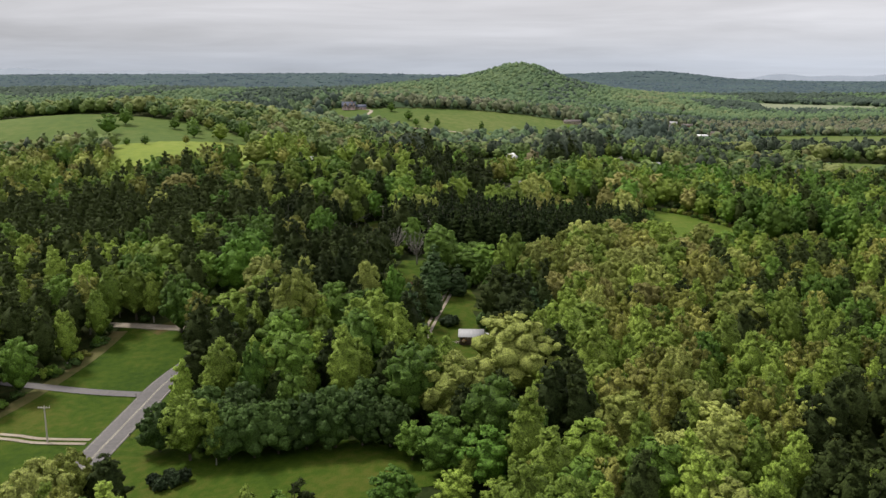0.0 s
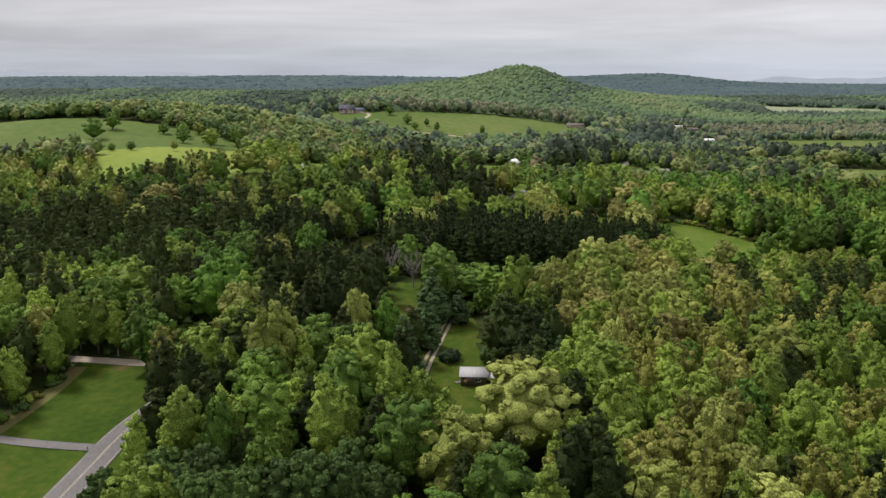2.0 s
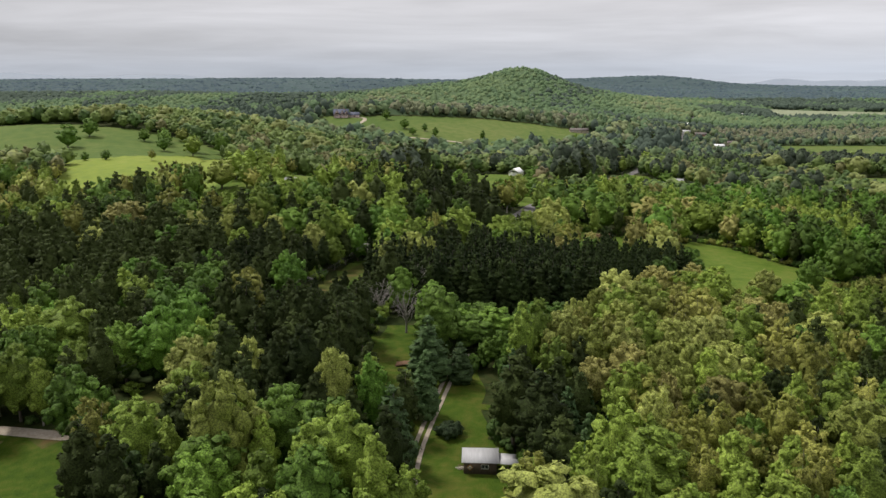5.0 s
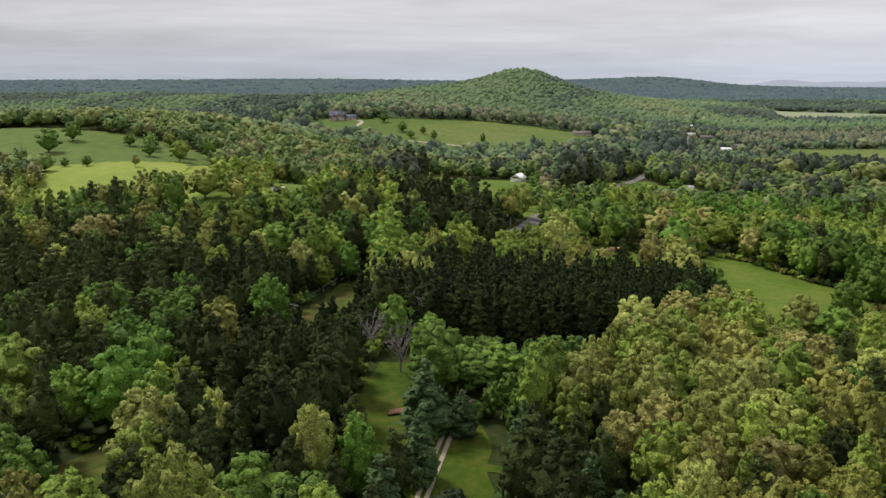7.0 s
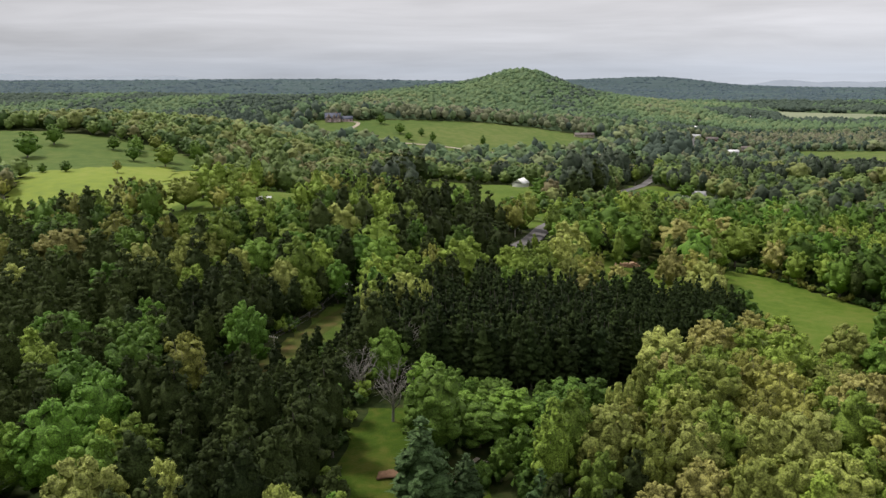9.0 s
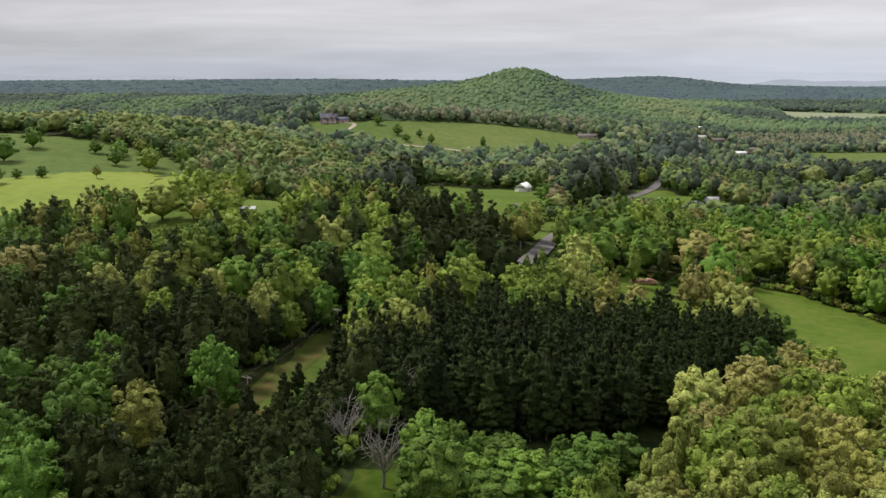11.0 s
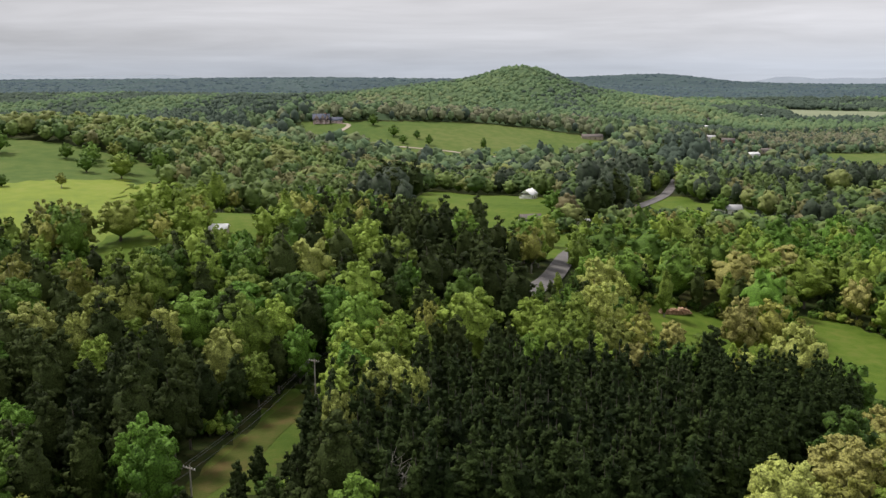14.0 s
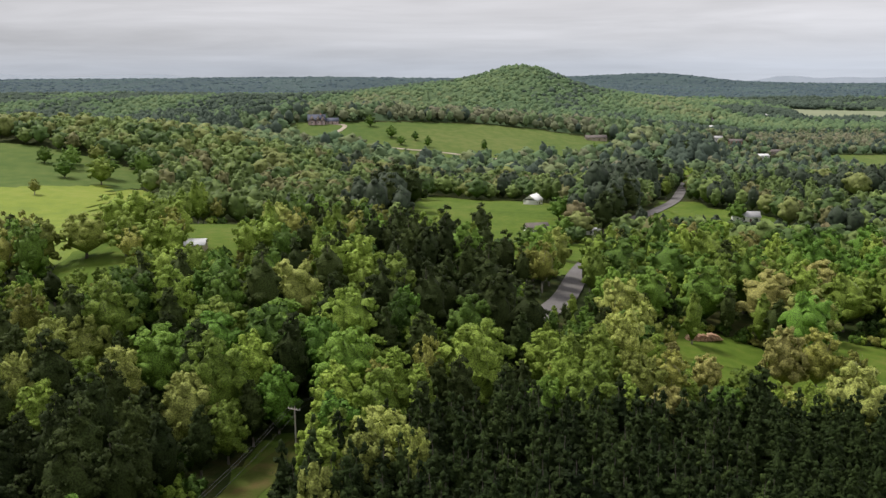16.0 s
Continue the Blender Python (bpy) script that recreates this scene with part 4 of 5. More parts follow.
# regions with their own mix of kinds: outline, weights, height
MIX = [
    ([(48, 386), (92, 392), (92, 414), (48, 412)], {"ash": 4, "bud": 3, "oak": 2, "poplar": 2}, 0.5),
    ([(-72, 380), (20, 384), (22, 404), (-4, 446), (-72, 452)], {"ash": 4, "linden": 2, "maple": 4, "oak": 3, "pine": 3.5}, 1.14),
    ([(58, 116), (120, 116), (120, 150), (62, 150)], {"pine": 6, "bud": 2, "poplar": 1}, 0.95),
    ([(350, 1150), (800, 1080), (900, 1400), (400, 1450)], {"bud": 8, "tan": 3, "pine": 1}, 0.55),
    ([(-800, 760), (-60, 760), (-120, 985), (-300, 1010), (-800, 1010)], {"oak": 3, "ash": 4, "maple": 2, "linden": 1}, 0.95),
    ([(-900, 1010), (-180, 1010), (-180, 1500), (-900, 1500)], {"pine": 6, "maple": 3, "poplar": 1}, 0.9),
    ([(-60, 1130), (190, 1150), (190, 1260), (-60, 1240)], {"bud": 6, "tan": 2, "poplar": 2, "pine": 1}, 0.95),
    ([(100, 470), (150, 440), (185, 440), (180, 560), (100, 560)], {"linden": 4, "ash": 5, "maple": 2, "tan": 1}, 1.3),
    ([(80, 312), (160, 320), (175, 390), (148, 384), (122, 358), (108, 353), (97, 362)], {"oak": 5, "ash": 3, "bud": 1}, 0.45),
    ([(-14, 404), (16, 404), (24, 446), (14, 500), (-14, 505)], {"pine": 8, "maple": 1}, 1.05),
    ([(-44, 610), (-4, 610), (-4, 668), (-44, 668)], {"pine": 9}, 1.25),
    ([(72, 652), (98, 654), (130, 770), (160, 860), (140, 866), (104, 770)], {"pine": 9}, 1.5),
    ([(190, 960), (230, 960), (290, 1120), (250, 1130)], {"pine": 6, "maple": 1}, 1.2),
    ([(230, 800), (420, 770), (420, 830), (240, 850)], {"pine": 9}, 1.1),
    ([(16, 416), (35, 416), (46, 472), (18, 474)], {"maple": 4, "poplar": 3, "pine": 1}, 0.42),
    ([(-106, 480), (-92, 478), (-100, 600), (-124, 672), (-132, 660)], {"poplar": 3, "ash": 3}, 0.62),
    ([(-112, 420), (-38, 420), (-38, 474), (-112, 478)], {"ash": 4, "linden": 3, "poplar": 2}, 0.52),
    ([(-52, 284), (-20, 284), (-20, 338), (-52, 338)], {"pine": 6, "maple": 1}, 0.55),
    ([(-160, 424), (-90, 424), (-90, 458), (-160, 458)], {"maple": 3, "pine": 3, "oak": 1}, 0.95),
    ([(-135, 490), (-84, 500), (-60, 610), (-150, 610)], {"poplar": 4, "ash": 3, "bud": 2, "oak": 1}, 0.95),
    ([(-160, 600), (-10, 600), (-14, 760), (-150, 760)], {"ash": 3, "poplar": 4, "maple": 3, "bud": 2, "oak": 1}, 0.9),
    ([(85, 598), (190, 598), (180, 640), (130, 702), (100, 690)], {"pine": 5, "maple": 1}, 0.5),
    ([(-24, 536), (60, 536), (62, 604), (-24, 604)], {"maple": 4, "pine": 2, "poplar": 2}, 0.5),
    ([(90, 520), (200, 520), (200, 600), (90, 600)], {"maple": 7, "ash": 2, "tan": 1}, 1.1),
    ([(190, 700), (240, 700), (300, 960), (190, 900)], {"poplar": 4, "maple": 3, "pine": 2}, 0.8),
    ([(240, 900), (700, 800), (900, 1500), (300, 1500)], {"pine": 4, "bud": 4, "maple": 3, "oak": 1, "poplar": 2}, 0.7),
    ([(-300, 640), (-140, 640), (-130, 760), (-300, 760)], {"maple": 3, "oak": 1, "bud": 1}, 0.8),
    ([(-64, 164), (-10, 164), (-2, 172), (-64, 176)], {"holly": 5, "maple": 1}, 1.0),
    ([(-48, 224), (-16, 226), (-14, 300), (-10, 335), (-30, 345), (-50, 300)], {"pine": 9, "maple": 0.6}, 1.0),
    ([(-70, 174), (0, 172), (4, 235), (-40, 240), (-66, 225)], {"maple": 6, "holly": 3, "pine": 2, "poplar": 2}, 1.0),
    ([(-48, 232), (-18, 232), (-16, 300), (-10, 335), (-30, 345), (-50, 300)], {"pine": 9, "maple": 1}, 1.0),
    ([(10, 205), (35, 215), (30, 262), (10, 250)], {"pine": 6, "cedar": 2}, 1.0),
    ([(6, 269), (30, 269), (46, 303), (44, 305), (2, 305)], {"maple": 7, "linden": 1}, 0.42),
    ([(24, 245), (62, 238), (90, 290), (97, 372), (54, 322), (46, 303), (30, 268)], {"oak": 8, "ash": 3, "bud": 2, "tan": 1}, 1.0),
    ([(10, 140), (90, 130), (95, 200), (20, 195)], {"oak": 5, "poplar": 3, "bud": 3, "ash": 3, "maple": 3, "pine": 1}, 1.0),
    ([(30, 200), (160, 180), (190, 330), (80, 330), (40, 270)], {"ash": 2.5, "bud": 5, "poplar": 5, "pine": 3.6, "oak": 2.2, "tan": 0.9, "maple": 3.5}, 1.0),
    ([(-260, 160), (-92, 170), (-90, 250), (-120, 330), (-260, 330)], {"poplar": 4, "ash": 2, "bud": 2, "maple": 2, "pine": 7}, 1.0),
    ([(-130, 250), (-60, 255), (-60, 330), (-120, 330)], {"maple": 7, "pine": 4, "linden": 4, "ash": 1}, 1.0),
    ([(-260, 318), (-62, 318), (-46, 335), (-38, 372), (-60, 392), (-130, 398), (-260, 410)], {"pine": 13, "maple": 1.2, "ash": 0.6, "linden": 0.6}, 1.0),
    ([(-24, 384), (88, 394), (86, 410), (-20, 404)], {"oak": 3, "poplar": 5, "bud": 1}, 1.0),
    ([(-160, 390), (20, 390), (24, 470), (-160, 470)], {"maple": 5, "ash": 4, "oak": 3, "pine": 3, "bud": 1}, 1.14),
    ([(0, 405), (40, 405), (44, 460), (20, 500), (-10, 470)], {"pine": 7, "maple": 1}, 1.0),
    ([(54, 398), (100, 400), (100, 440), (56, 445)], {"bud": 5, "tan": 3, "oak": 2, "poplar": 2}, 0.62),
    ([(90, 440), (150, 330), (300, 310), (320, 480), (160, 560), (90, 520)], {"maple": 6, "linden": 2, "pine": 1.5, "ash": 3, "oak": 1}, 1.32),
    ([(80, 480), (150, 500), (150, 600), (80, 600)], {"maple": 6, "ash": 2, "bud": 1}, 1.25),
    ([(-40, 480), (20, 480), (20, 560), (-40, 560)], {"maple": 4, "pine": 3, "bud": 2, "poplar": 3}, 1.0),
    ([(70, 640), (135, 760), (110, 780), (60, 680)], {"pine": 8, "maple": 1}, 1.0),
    ([(-30, 600), (-8, 600), (-8, 720), (-40, 700)], {"pine": 9}, 1.0),
]
OTHER = {"maple": 5, "ash": 3, "poplar": 2, "oak": 2.5, "pine": 2, "bud": 2, "tan": 0.25}
SPACE = {"oak": 7.2, "maple": 6.2, "ash": 5.8, "poplar": 4.7, "bud": 5.0, "pine": 4.9, "stand": 3.1, "cedar": 4.2, "linden": 6.2, "holly": 6.0, "tan": 6.0}
# trees that stand out: x, y, height, crown radius
MARKED = []
MARKED += [("oak", *p) for p in (
    (-67.2, 132, 16, 6.2), (-64.4, 138, 15, 4.4), (15.2, 182, 21, 10.0), (34.9, 156, 15, 6.0), (49.6, 161, 16, 6.2), (44.6, 165, 15, 4.6), (51.7, 152, 15, 5.9), (40.1, 142, 14, 5.6),
    (68.6, 153, 15, 4.8), (59.4, 146, 14, 3.9), (-36.8, 213, 26, 6.7), (-40.3, 247, 18, 3.7), (50.2, 176, 18, 4.1), (40.0, 223, 19, 3.6), (-21.2, 238, 20, 3.9), (51.9, 320, 17, 6.3),
    (102, 336, 17, 5.7), (28.6, 265, 18, 5.6), (43.5, 275, 18, 5.9), (54.4, 268, 18, 5.5), (53.7, 253, 18, 5.3), (41.6, 260, 18, 4.9),)]
MARKED += [("oak", *p) for p in (
    (47.8, 251, 18, 4.4), (41.1, 292, 17, 3.9), (33.9, 259, 17, 4.4), (32.7, 277, 17, 3.6), (-123, 374, 18, 5.3), (-92, 390, 18, 6.9), (-9, 358, 18, 7.3), (-79, 400, 18, 6.6),
    (-62, 390, 17, 4.2), (-45, 377, 17, 4.8), (-73, 402, 17, 5.6), (-78, 382, 19, 4.2), (-11, 350, 18, 4.7), (-4, 350, 18, 3.2), (-17, 337, 18, 3.5),
    (42, 416, 19, 6.0), (45, 405, 11, 5.2), (-104, 482, 15, 7.1), (-198, 740, 11, 5.2),)]
MARKED += [("pine", *p) for p in (
    (-57.9, 138, 14, 4.4), (-56.0, 188, 17, 5.1), (68.1, 141, 15, 4.0), (74.2, 139, 14, 4.0), (93.2, 220, 15, 3.7), (14.4, 232, 20, 5.5), (19.5, 225, 20, 6.2), (18.7, 216, 17, 4.0),
    (18.3, 199, 19, 3.6), (21.7, 213, 17, 4.5), (80.1, 285, 18, 2.7), (68.6, 241, 17, 3.9), (89.7, 246, 17, 4.0), (8, 440, 17, 5.3), (1, 439, 18, 5.6),
    (17, 447, 17, 5.3), (22, 431, 18, 5.4), (13, 459, 18, 5.3), (-16, 426, 18, 4.0), (-29, 673, 25, 7.3), (-22, 708, 25, 7.8),)]
MARKED += [("pine", *p) for p in (
    (-12, 676, 25, 7.3), (-22, 632, 23, 7.2), (3, 515, 19, 5.2), (17, 552, 20, 4.8), (76, 618, 22, 6.4), (99, 675, 24, 7.3), (139, 807, 24, 7.5), (167, 881, 24, 7.5),
    (86, 640, 22, 6.7), (214, 1016, 22, 6.9), (231, 1030, 22, 6.9), (82, 587, 12, 3.8), (98, 600, 12, 3.8), (109, 596, 12, 3.8), (117, 590, 11, 3.5), (-98, 445, 12, 2.9),)]
MARKED += [("ash", *p) for p in (
    (-50.7, 162, 14, 5.1), (-49.9, 185, 17, 5.1), (-29.2, 192, 15, 4.6), (-5.2, 197, 14, 4.0), (2.0, 137, 8, 3.5), (9.5, 134, 8, 3.5), (35.3, 205, 17, 7.4), (32.5, 170, 15, 5.3),
    (41.3, 175, 14, 4.8), (25.3, 140, 15, 6.4), (47.6, 134, 12, 4.4), (30.2, 137, 12, 5.2), (-109.4, 280, 17, 4.6), (-92.1, 279, 18, 7.8), (-55.1, 220, 18, 6.4), (-17.3, 210, 19, 6.6),
    (37.7, 236, 18, 5.4), (25.2, 253, 15, 4.1), (31.8, 180, 19, 5.1), (74.6, 277, 19, 6.8), (31.5, 215, 18, 5.1), (74.3, 324, 17, 6.0),)]
MARKED += [("ash", *p) for p in (
    (-37, 392, 18, 5.0), (-47, 412, 17, 7.4), (9, 403, 18, 6.5), (23, 409, 15, 4.9), (29, 408, 15, 4.6), (123, 481, 19, 7.2), (68, 411, 10, 3.8), (36, 413, 12, 5.0), (52, 406, 10, 4.3),
    (-102, 502, 16, 5.7), (-93, 497, 17, 5.3), (-85, 493, 16, 5.2), (-92, 481, 14, 5.0), (-83, 476, 13, 4.9), (188, 870, 16, 7.0), (-172, 675, 15, 6.5), (-77, 477, 12, 4.9),
    (-56, 480, 13, 4.1), (-72, 453, 13, 4.2), (-78.5, 455, 13, 4.2), (-65.5, 457, 13, 4.0), (-51, 486, 13, 5.1), (-87, 441, 8, 3.5), (-76, 440, 9, 3.9), (-58, 455, 10, 4.3),)]
MARKED += [("poplar", *p) for p in (
    (-44.7, 159, 13, 2.2), (-42.5, 186, 17, 3.8), (-18.2, 186, 15, 3.8), (-10.7, 188, 15, 3.8), (4.9, 144, 9, 2.3), (-14.6, 241, 15, 3.9), (-29.1, 201, 17, 4.2), (67.5, 199, 19, 4.7),
    (78.4, 233, 19, 5.0), (47.8, 204, 19, 4.3), (29.3, 197, 19, 4.6), (41.4, 185, 17, 2.9), (25.6, 199, 18, 3.6), (57.3, 248, 18, 3.6), (-17, 352, 17, 4.5), (-16, 360, 17, 3.7),
    (-21, 360, 17, 2.8), (68, 451, 15, 3.0), (-78, 491, 15, 4.0), (150, 790, 16, 4.0),)]
MARKED += [("holly", *p) for p in (
    (-58.4, 167, 11, 4.1), (-42.7, 161, 12, 4.5), (-37.6, 161, 12, 4.5), (-32.9, 162, 12, 4.5), (-27.4, 163, 12, 4.8), (-21.7, 163, 13, 4.8), (-16.2, 163, 12, 4.5), (-10.5, 162, 11, 4.0),)]
MARKED += [("maple", *p) for p in (
    (-5.9, 156, 8, 3.3), (-39.2, 205, 18, 6.9), (-29.0, 224, 18, 6.7), (-19.5, 216, 18, 6.9), (0.6, 150, 12, 5.3), (25.5, 169, 13, 4.1), (56.8, 150, 13, 3.2), (-75.0, 239, 17, 5.8),
    (-69.3, 236, 15, 5.1), (-37.7, 199, 18, 5.7), (-40.6, 177, 19, 3.2), (7.8, 281, 8.8, 5.4), (14.4, 287, 9.2, 5.4), (26.6, 296, 9.2, 5.2), (4.8, 287, 8.5, 4.5), (12.0, 293, 8.4, 5.0),
    (31.7, 297, 9.6, 4.8), (21.9, 288, 8.8, 4.5), (108.6, 329, 15, 6.2), (-35, 414, 17, 7.7), (-57, 399, 17, 6.6), (-9, 419, 18, 4.0),)]
MARKED += [("maple", *p) for p in (
    (-50, 397, 17, 4.3), (62, 422, 8, 2.7), (-177, 696, 14, 6.3), (-203, 713, 11, 5.0), (42, 566, 12, 5.4), (36, 570, 10, 4.5), (44, 545, 12, 5.4), (62, 661, 13, 5.9),
    (57, 609, 11, 5.0), (57, 494, 18, 7.9), (74, 501, 18, 8.1), (77, 470, 18, 7.2), (59, 464, 17, 6.3), (52, 793, 11, 5.0), (157, 675, 11, 5.0), (152, 594, 14, 6.3),
    (116, 541, 15, 6.8), (165, 585, 15, 6.8), (185, 592, 15, 6.8), (140, 540, 17, 7.7), (-262, 684, 17, 7.7), (-263, 726, 15, 6.2),)]
MARKED += [("maple", *p) for p in (
    (-222, 724, 10, 4.5), (-207, 726, 12, 5.4), (-196, 688, 11, 5.0), (-160, 704, 17, 6.0), (-214, 627, 7, 3.2), (-227, 626, 6, 2.7), (-81, 465, 7, 3.2), (-87, 458, 6, 2.7),
    (-65, 1108, 12, 5.1), (-42, 1069, 12, 5.4), (-19, 1066, 9, 3.3), (-7, 1045, 11, 3.5), (153, 1070, 10, 3.8), (46, 1047, 11, 3.2), (-77, 1018, 9, 3.6), (-32, 1045, 9, 4.1),)]
MARKED += [("linden", *p) for p in (
    (8.5, 145, 12, 5.4), (-8.5, 137, 9, 4.1), (-64.6, 267, 20, 6.3), (-61.3, 278, 20, 6.0), (-13.3, 236, 18, 3.6), (-76, 346, 15, 3.7), (-44.3, 325, 17, 4.1), (-71.0, 291, 19, 6.1),
    (-47, 331, 17, 5.0), (-72, 339, 17, 4.4), (-47, 404, 18, 6.8), (-25, 402, 18, 5.3), (-7, 422, 18, 3.6), (-17, 366, 17, 4.8),)]
MARKED += [("bud", *p) for p in (
    (16.8, 136, 12, 3.9), (56.4, 196, 19, 3.6), (67.4, 291, 19, 5.6), (42.3, 213, 17, 3.9), (42.5, 201, 17, 3.2), (66.8, 278, 18, 4.9), (-52.9, 301, 18, 5.3), (-11, 382, 17, 3.4),
    (-2, 393, 18, 3.3), (88, 420, 18, 5.2), (94, 415, 15, 3.5), (-79, 484, 14, 4.2), (-185, 628, 8, 2.9), (-87, 472, 12, 4.4),)]
MARKED += [("cedar", *p) for p in (
    (-8.4, 224, 17, 4.7), (-2.7, 261, 16, 5.4), (-3.5, 245, 15, 3.5), (4.6, 261, 10, 3.2), (-103, 369, 13, 2.4), (-84, 480, 8, 2.5),)]
MARKED += [("tan", *p) for p in (
    (67, 332, 17, 6.6), (60.7, 302, 15, 4.1), (45.0, 236, 17, 2.9), (-126, 414, 18, 8.2), (79, 418, 18, 4.8), (95, 469, 19, 8.6), (122, 503, 18, 8.2),)]
rng = np.random.default_rng(7)
field = Field(9.0)
planted = []
for kind, x, y, h, r in MARKED:
    field.put(x, y, max(0.8, 1.05 * r / KINDS[kind][4]))
    planted.append((kind, x, y, float(ground(x, y)), (h / KINDS[kind][3], r / KINDS[kind][4])))


def kinds_at(xs, ys, rs):
    """A kind for each place, by its region; neighbours tend to be of one kind."""
    region = np.full(len(xs), -1)
    for i, (poly, w, tall) in enumerate(MIX):
        region[(region < 0) & inside(poly, xs, ys)] = i
    res = []
    for i, x, y, r in zip(region, xs, ys, rs):
        mix = MIX[i][1] if i >= 0 else OTHER
        r = (2.3 * noise.noise((x / 21.0, y / 21.0, 3.0)) + 0.45 * r) % 1.0 * sum(mix.values())
        for k, w in mix.items():
            r -= w
            if r < 0:
                break
        res.append((k, MIX[i][2] if i >= 0 else 1.0))
    return res


def scatter(y0, y1, tries, side, shrink=1.0):
    ys = rng.uniform(y0, y1, tries)
    xs = rng.uniform(-1, 1, tries) * (side + 0.56 * ys)
    ok = ~open_ground(xs, ys)
    xs, ys = xs[ok], ys[ok]
    zs = ground(xs, ys)
    res = []
    for (kind, tall), x, y, z in zip(kinds_at(xs, ys, rng.uniform(0, 1, len(xs))), xs.tolist(), ys.tolist(), zs.tolist()):
        if field.free(x, y, SPACE[kind] * shrink * min(1.1, 0.2 + 0.8 * tall)):
            field.put(x, y)
            res.append((kind, x, y, z, tall * rng.uniform(0.66, 1.12) * (1.08 if y < 430 and x < 90 else 0.95)))
    return res


planted += scatter(112, 330, 26000, 12, 1.13)
near_count = len(planted)
planted += scatter(330, 560, 30000, 14, 1.22)
# plantation rows
px, py = np.meshgrid(-30 + 3.7 * np.arange(46), 306 + 3.7 * np.arange(31))
px, py = px.ravel() + rng.normal(0, 0.85, px.size), py.ravel() + rng.normal(0, 0.85, px.size)
ok = inside(STAND, px, py)
for x, y, z in zip(px[ok].tolist(), py[ok].tolist(), ground(px[ok], py[ok]).tolist()):
    planted.append(("stand", x, y, z, rng.uniform(0.82, 1.14)))

planted[len(MARKED):] = sorted(planted[len(MARKED):], key=lambda q: abs(q[1]))
protos, copies = {}, {}
rest = {}
for kind, x, y, z, s in planted:
    fine = y < 425
    key = (kind, int(rng.integers(0, 3)), fine)
    s, sx = s if isinstance(s, tuple) else (s, s * rng.uniform(0.9, 1.12))
    if y < 330 and kind in ("ash", "maple", "poplar", "bud"):
        s, sx = s * 1.04, sx * 0.96
    m = Matrix.LocRotScale((x, y, z - 0.1), Euler((rng.normal(0, 0.02), rng.normal(0, 0.02), rng.uniform(0, 6.28))), (sx, sx, s))
    count = copies.get(kind, 0)
    if count >= 300:
        rest.setdefault(kind, []).append((x, y, z, s))
        continue
    copies[kind] = count + 1
    if key not in protos:
        protos[key] = grow(*key)
        protos[key].matrix_basis = m
        protos[key + (0,)] = True
    else:
        p = protos[key]
        keep = p.matrix_basis.copy()
        p.matrix_basis = Matrix()
        copy_thing(p, m)
        p.matrix_basis = keep


def wood_of(name, items, meshes, mat, label):
    """Many trees joined into one wood. items: variant, x, y, z, width, height."""
    vs, fs, n = [], [], 0
    for variant in range(len(meshes)):
        mv, mf = meshes[variant]
        sel = np.array([it[1:] for it in items if it[0] == variant])
        if not len(sel):
            continue
        a = np.arange(len(sel)) * 2.1
        ca, sa = np.cos(a)[:, None], np.sin(a)[:, None]
        x = (mv[:, 0] * ca - mv[:, 1] * sa) * sel[:, 3:4] + sel[:, 0:1]
        y = (mv[:, 0] * sa + mv[:, 1] * ca) * sel[:, 3:4] + sel[:, 1:2]
        z = mv[:, 2] * sel[:, 4:5] + sel[:, 2:3]
        vs.append(np.stack([x, y, z], -1).reshape(-1, 3))
        fs.append((mf[None] + (np.arange(len(sel)) * len(mv))[:, None, None]).reshape(-1, 3) + n)
        n += len(sel) * len(mv)
    return tagged(new(name, mesh_of(name, np.concatenate(vs), np.concatenate(fs), [mat], smooth=True)), label, "trees", kind="stuff")


WOOD = {"linden": "bright green lindens of the wood", "ash": "light yellow-green broadleaf trees of the wood", "oak": "pale yellow-green oaks of the wood", "maple": "mid-green broadleaf trees of the wood", "poplar": "light green spring trees of the wood",
        "bud": "tan and olive budding trees of the wood", "pine": "dark green pines of the wood", "tan": "tan budding oaks of the wood", "cedar": "conical cedars of the wood", "stand": "dense dark rows of plantation pines"}
for kind, items in rest.items():
    meshes = []
    for variant in range(3):
        g = np.random.default_rng(variant + 40)
        wood, crown = crown_of(kind, g, variant < 2)
        tr = tube([(0, 0, -0.4), (0, 0, KINDS[kind][3] * 0.7)], [KINDS[kind][2], 0.1], 3)
        meshes.append(joined([crown, tr]))
    wood_of(kind + "_wood", [(i % 2 if y < 370 else 2, x, y, z, s, s) for i, (x, y, z, s) in enumerate(items)], meshes, MAT[kind], WOOD[kind])


# undergrowth where the woods meet open grass
bushes = {}
for poly in [LAWN[k] for k in ("verge_field", "right_field", "pile_lawn", "house_lawn", "yard_left", "road_lawn", "shed_lawn")]:
    for (x0, y0), (x1, y1) in zip(poly, poly[1:] + poly[:1]):
        n = int(math.hypot(x1 - x0, y1 - y0) / 1.9)
        for i in range(n):
            q = (i + rng.uniform()) / n
            x, y = x0 + (x1 - x0) * q + rng.normal(0, 1.6), y0 + (y1 - y0) * q + rng.normal(0, 1.6)
            if open_ground(np.array([x]), np.array([y]))[0] or y < 168:
                continue
            kind = ("maple", "ash", "bud", "holly")[int(rng.integers(0, 4))]
            bushes.setdefault(kind, []).append((int(rng.integers(0, 2)), x, y, float(ground(x, y)) - 0.3, rng.uniform(0.7, 1.5), rng.uniform(0.6, 1.7)))
ux, uy = rng.uniform(-1, 1, 1500), rng.uniform(170, 520, 1500)
ux = ux * (10 + 0.5 * (uy - 100))
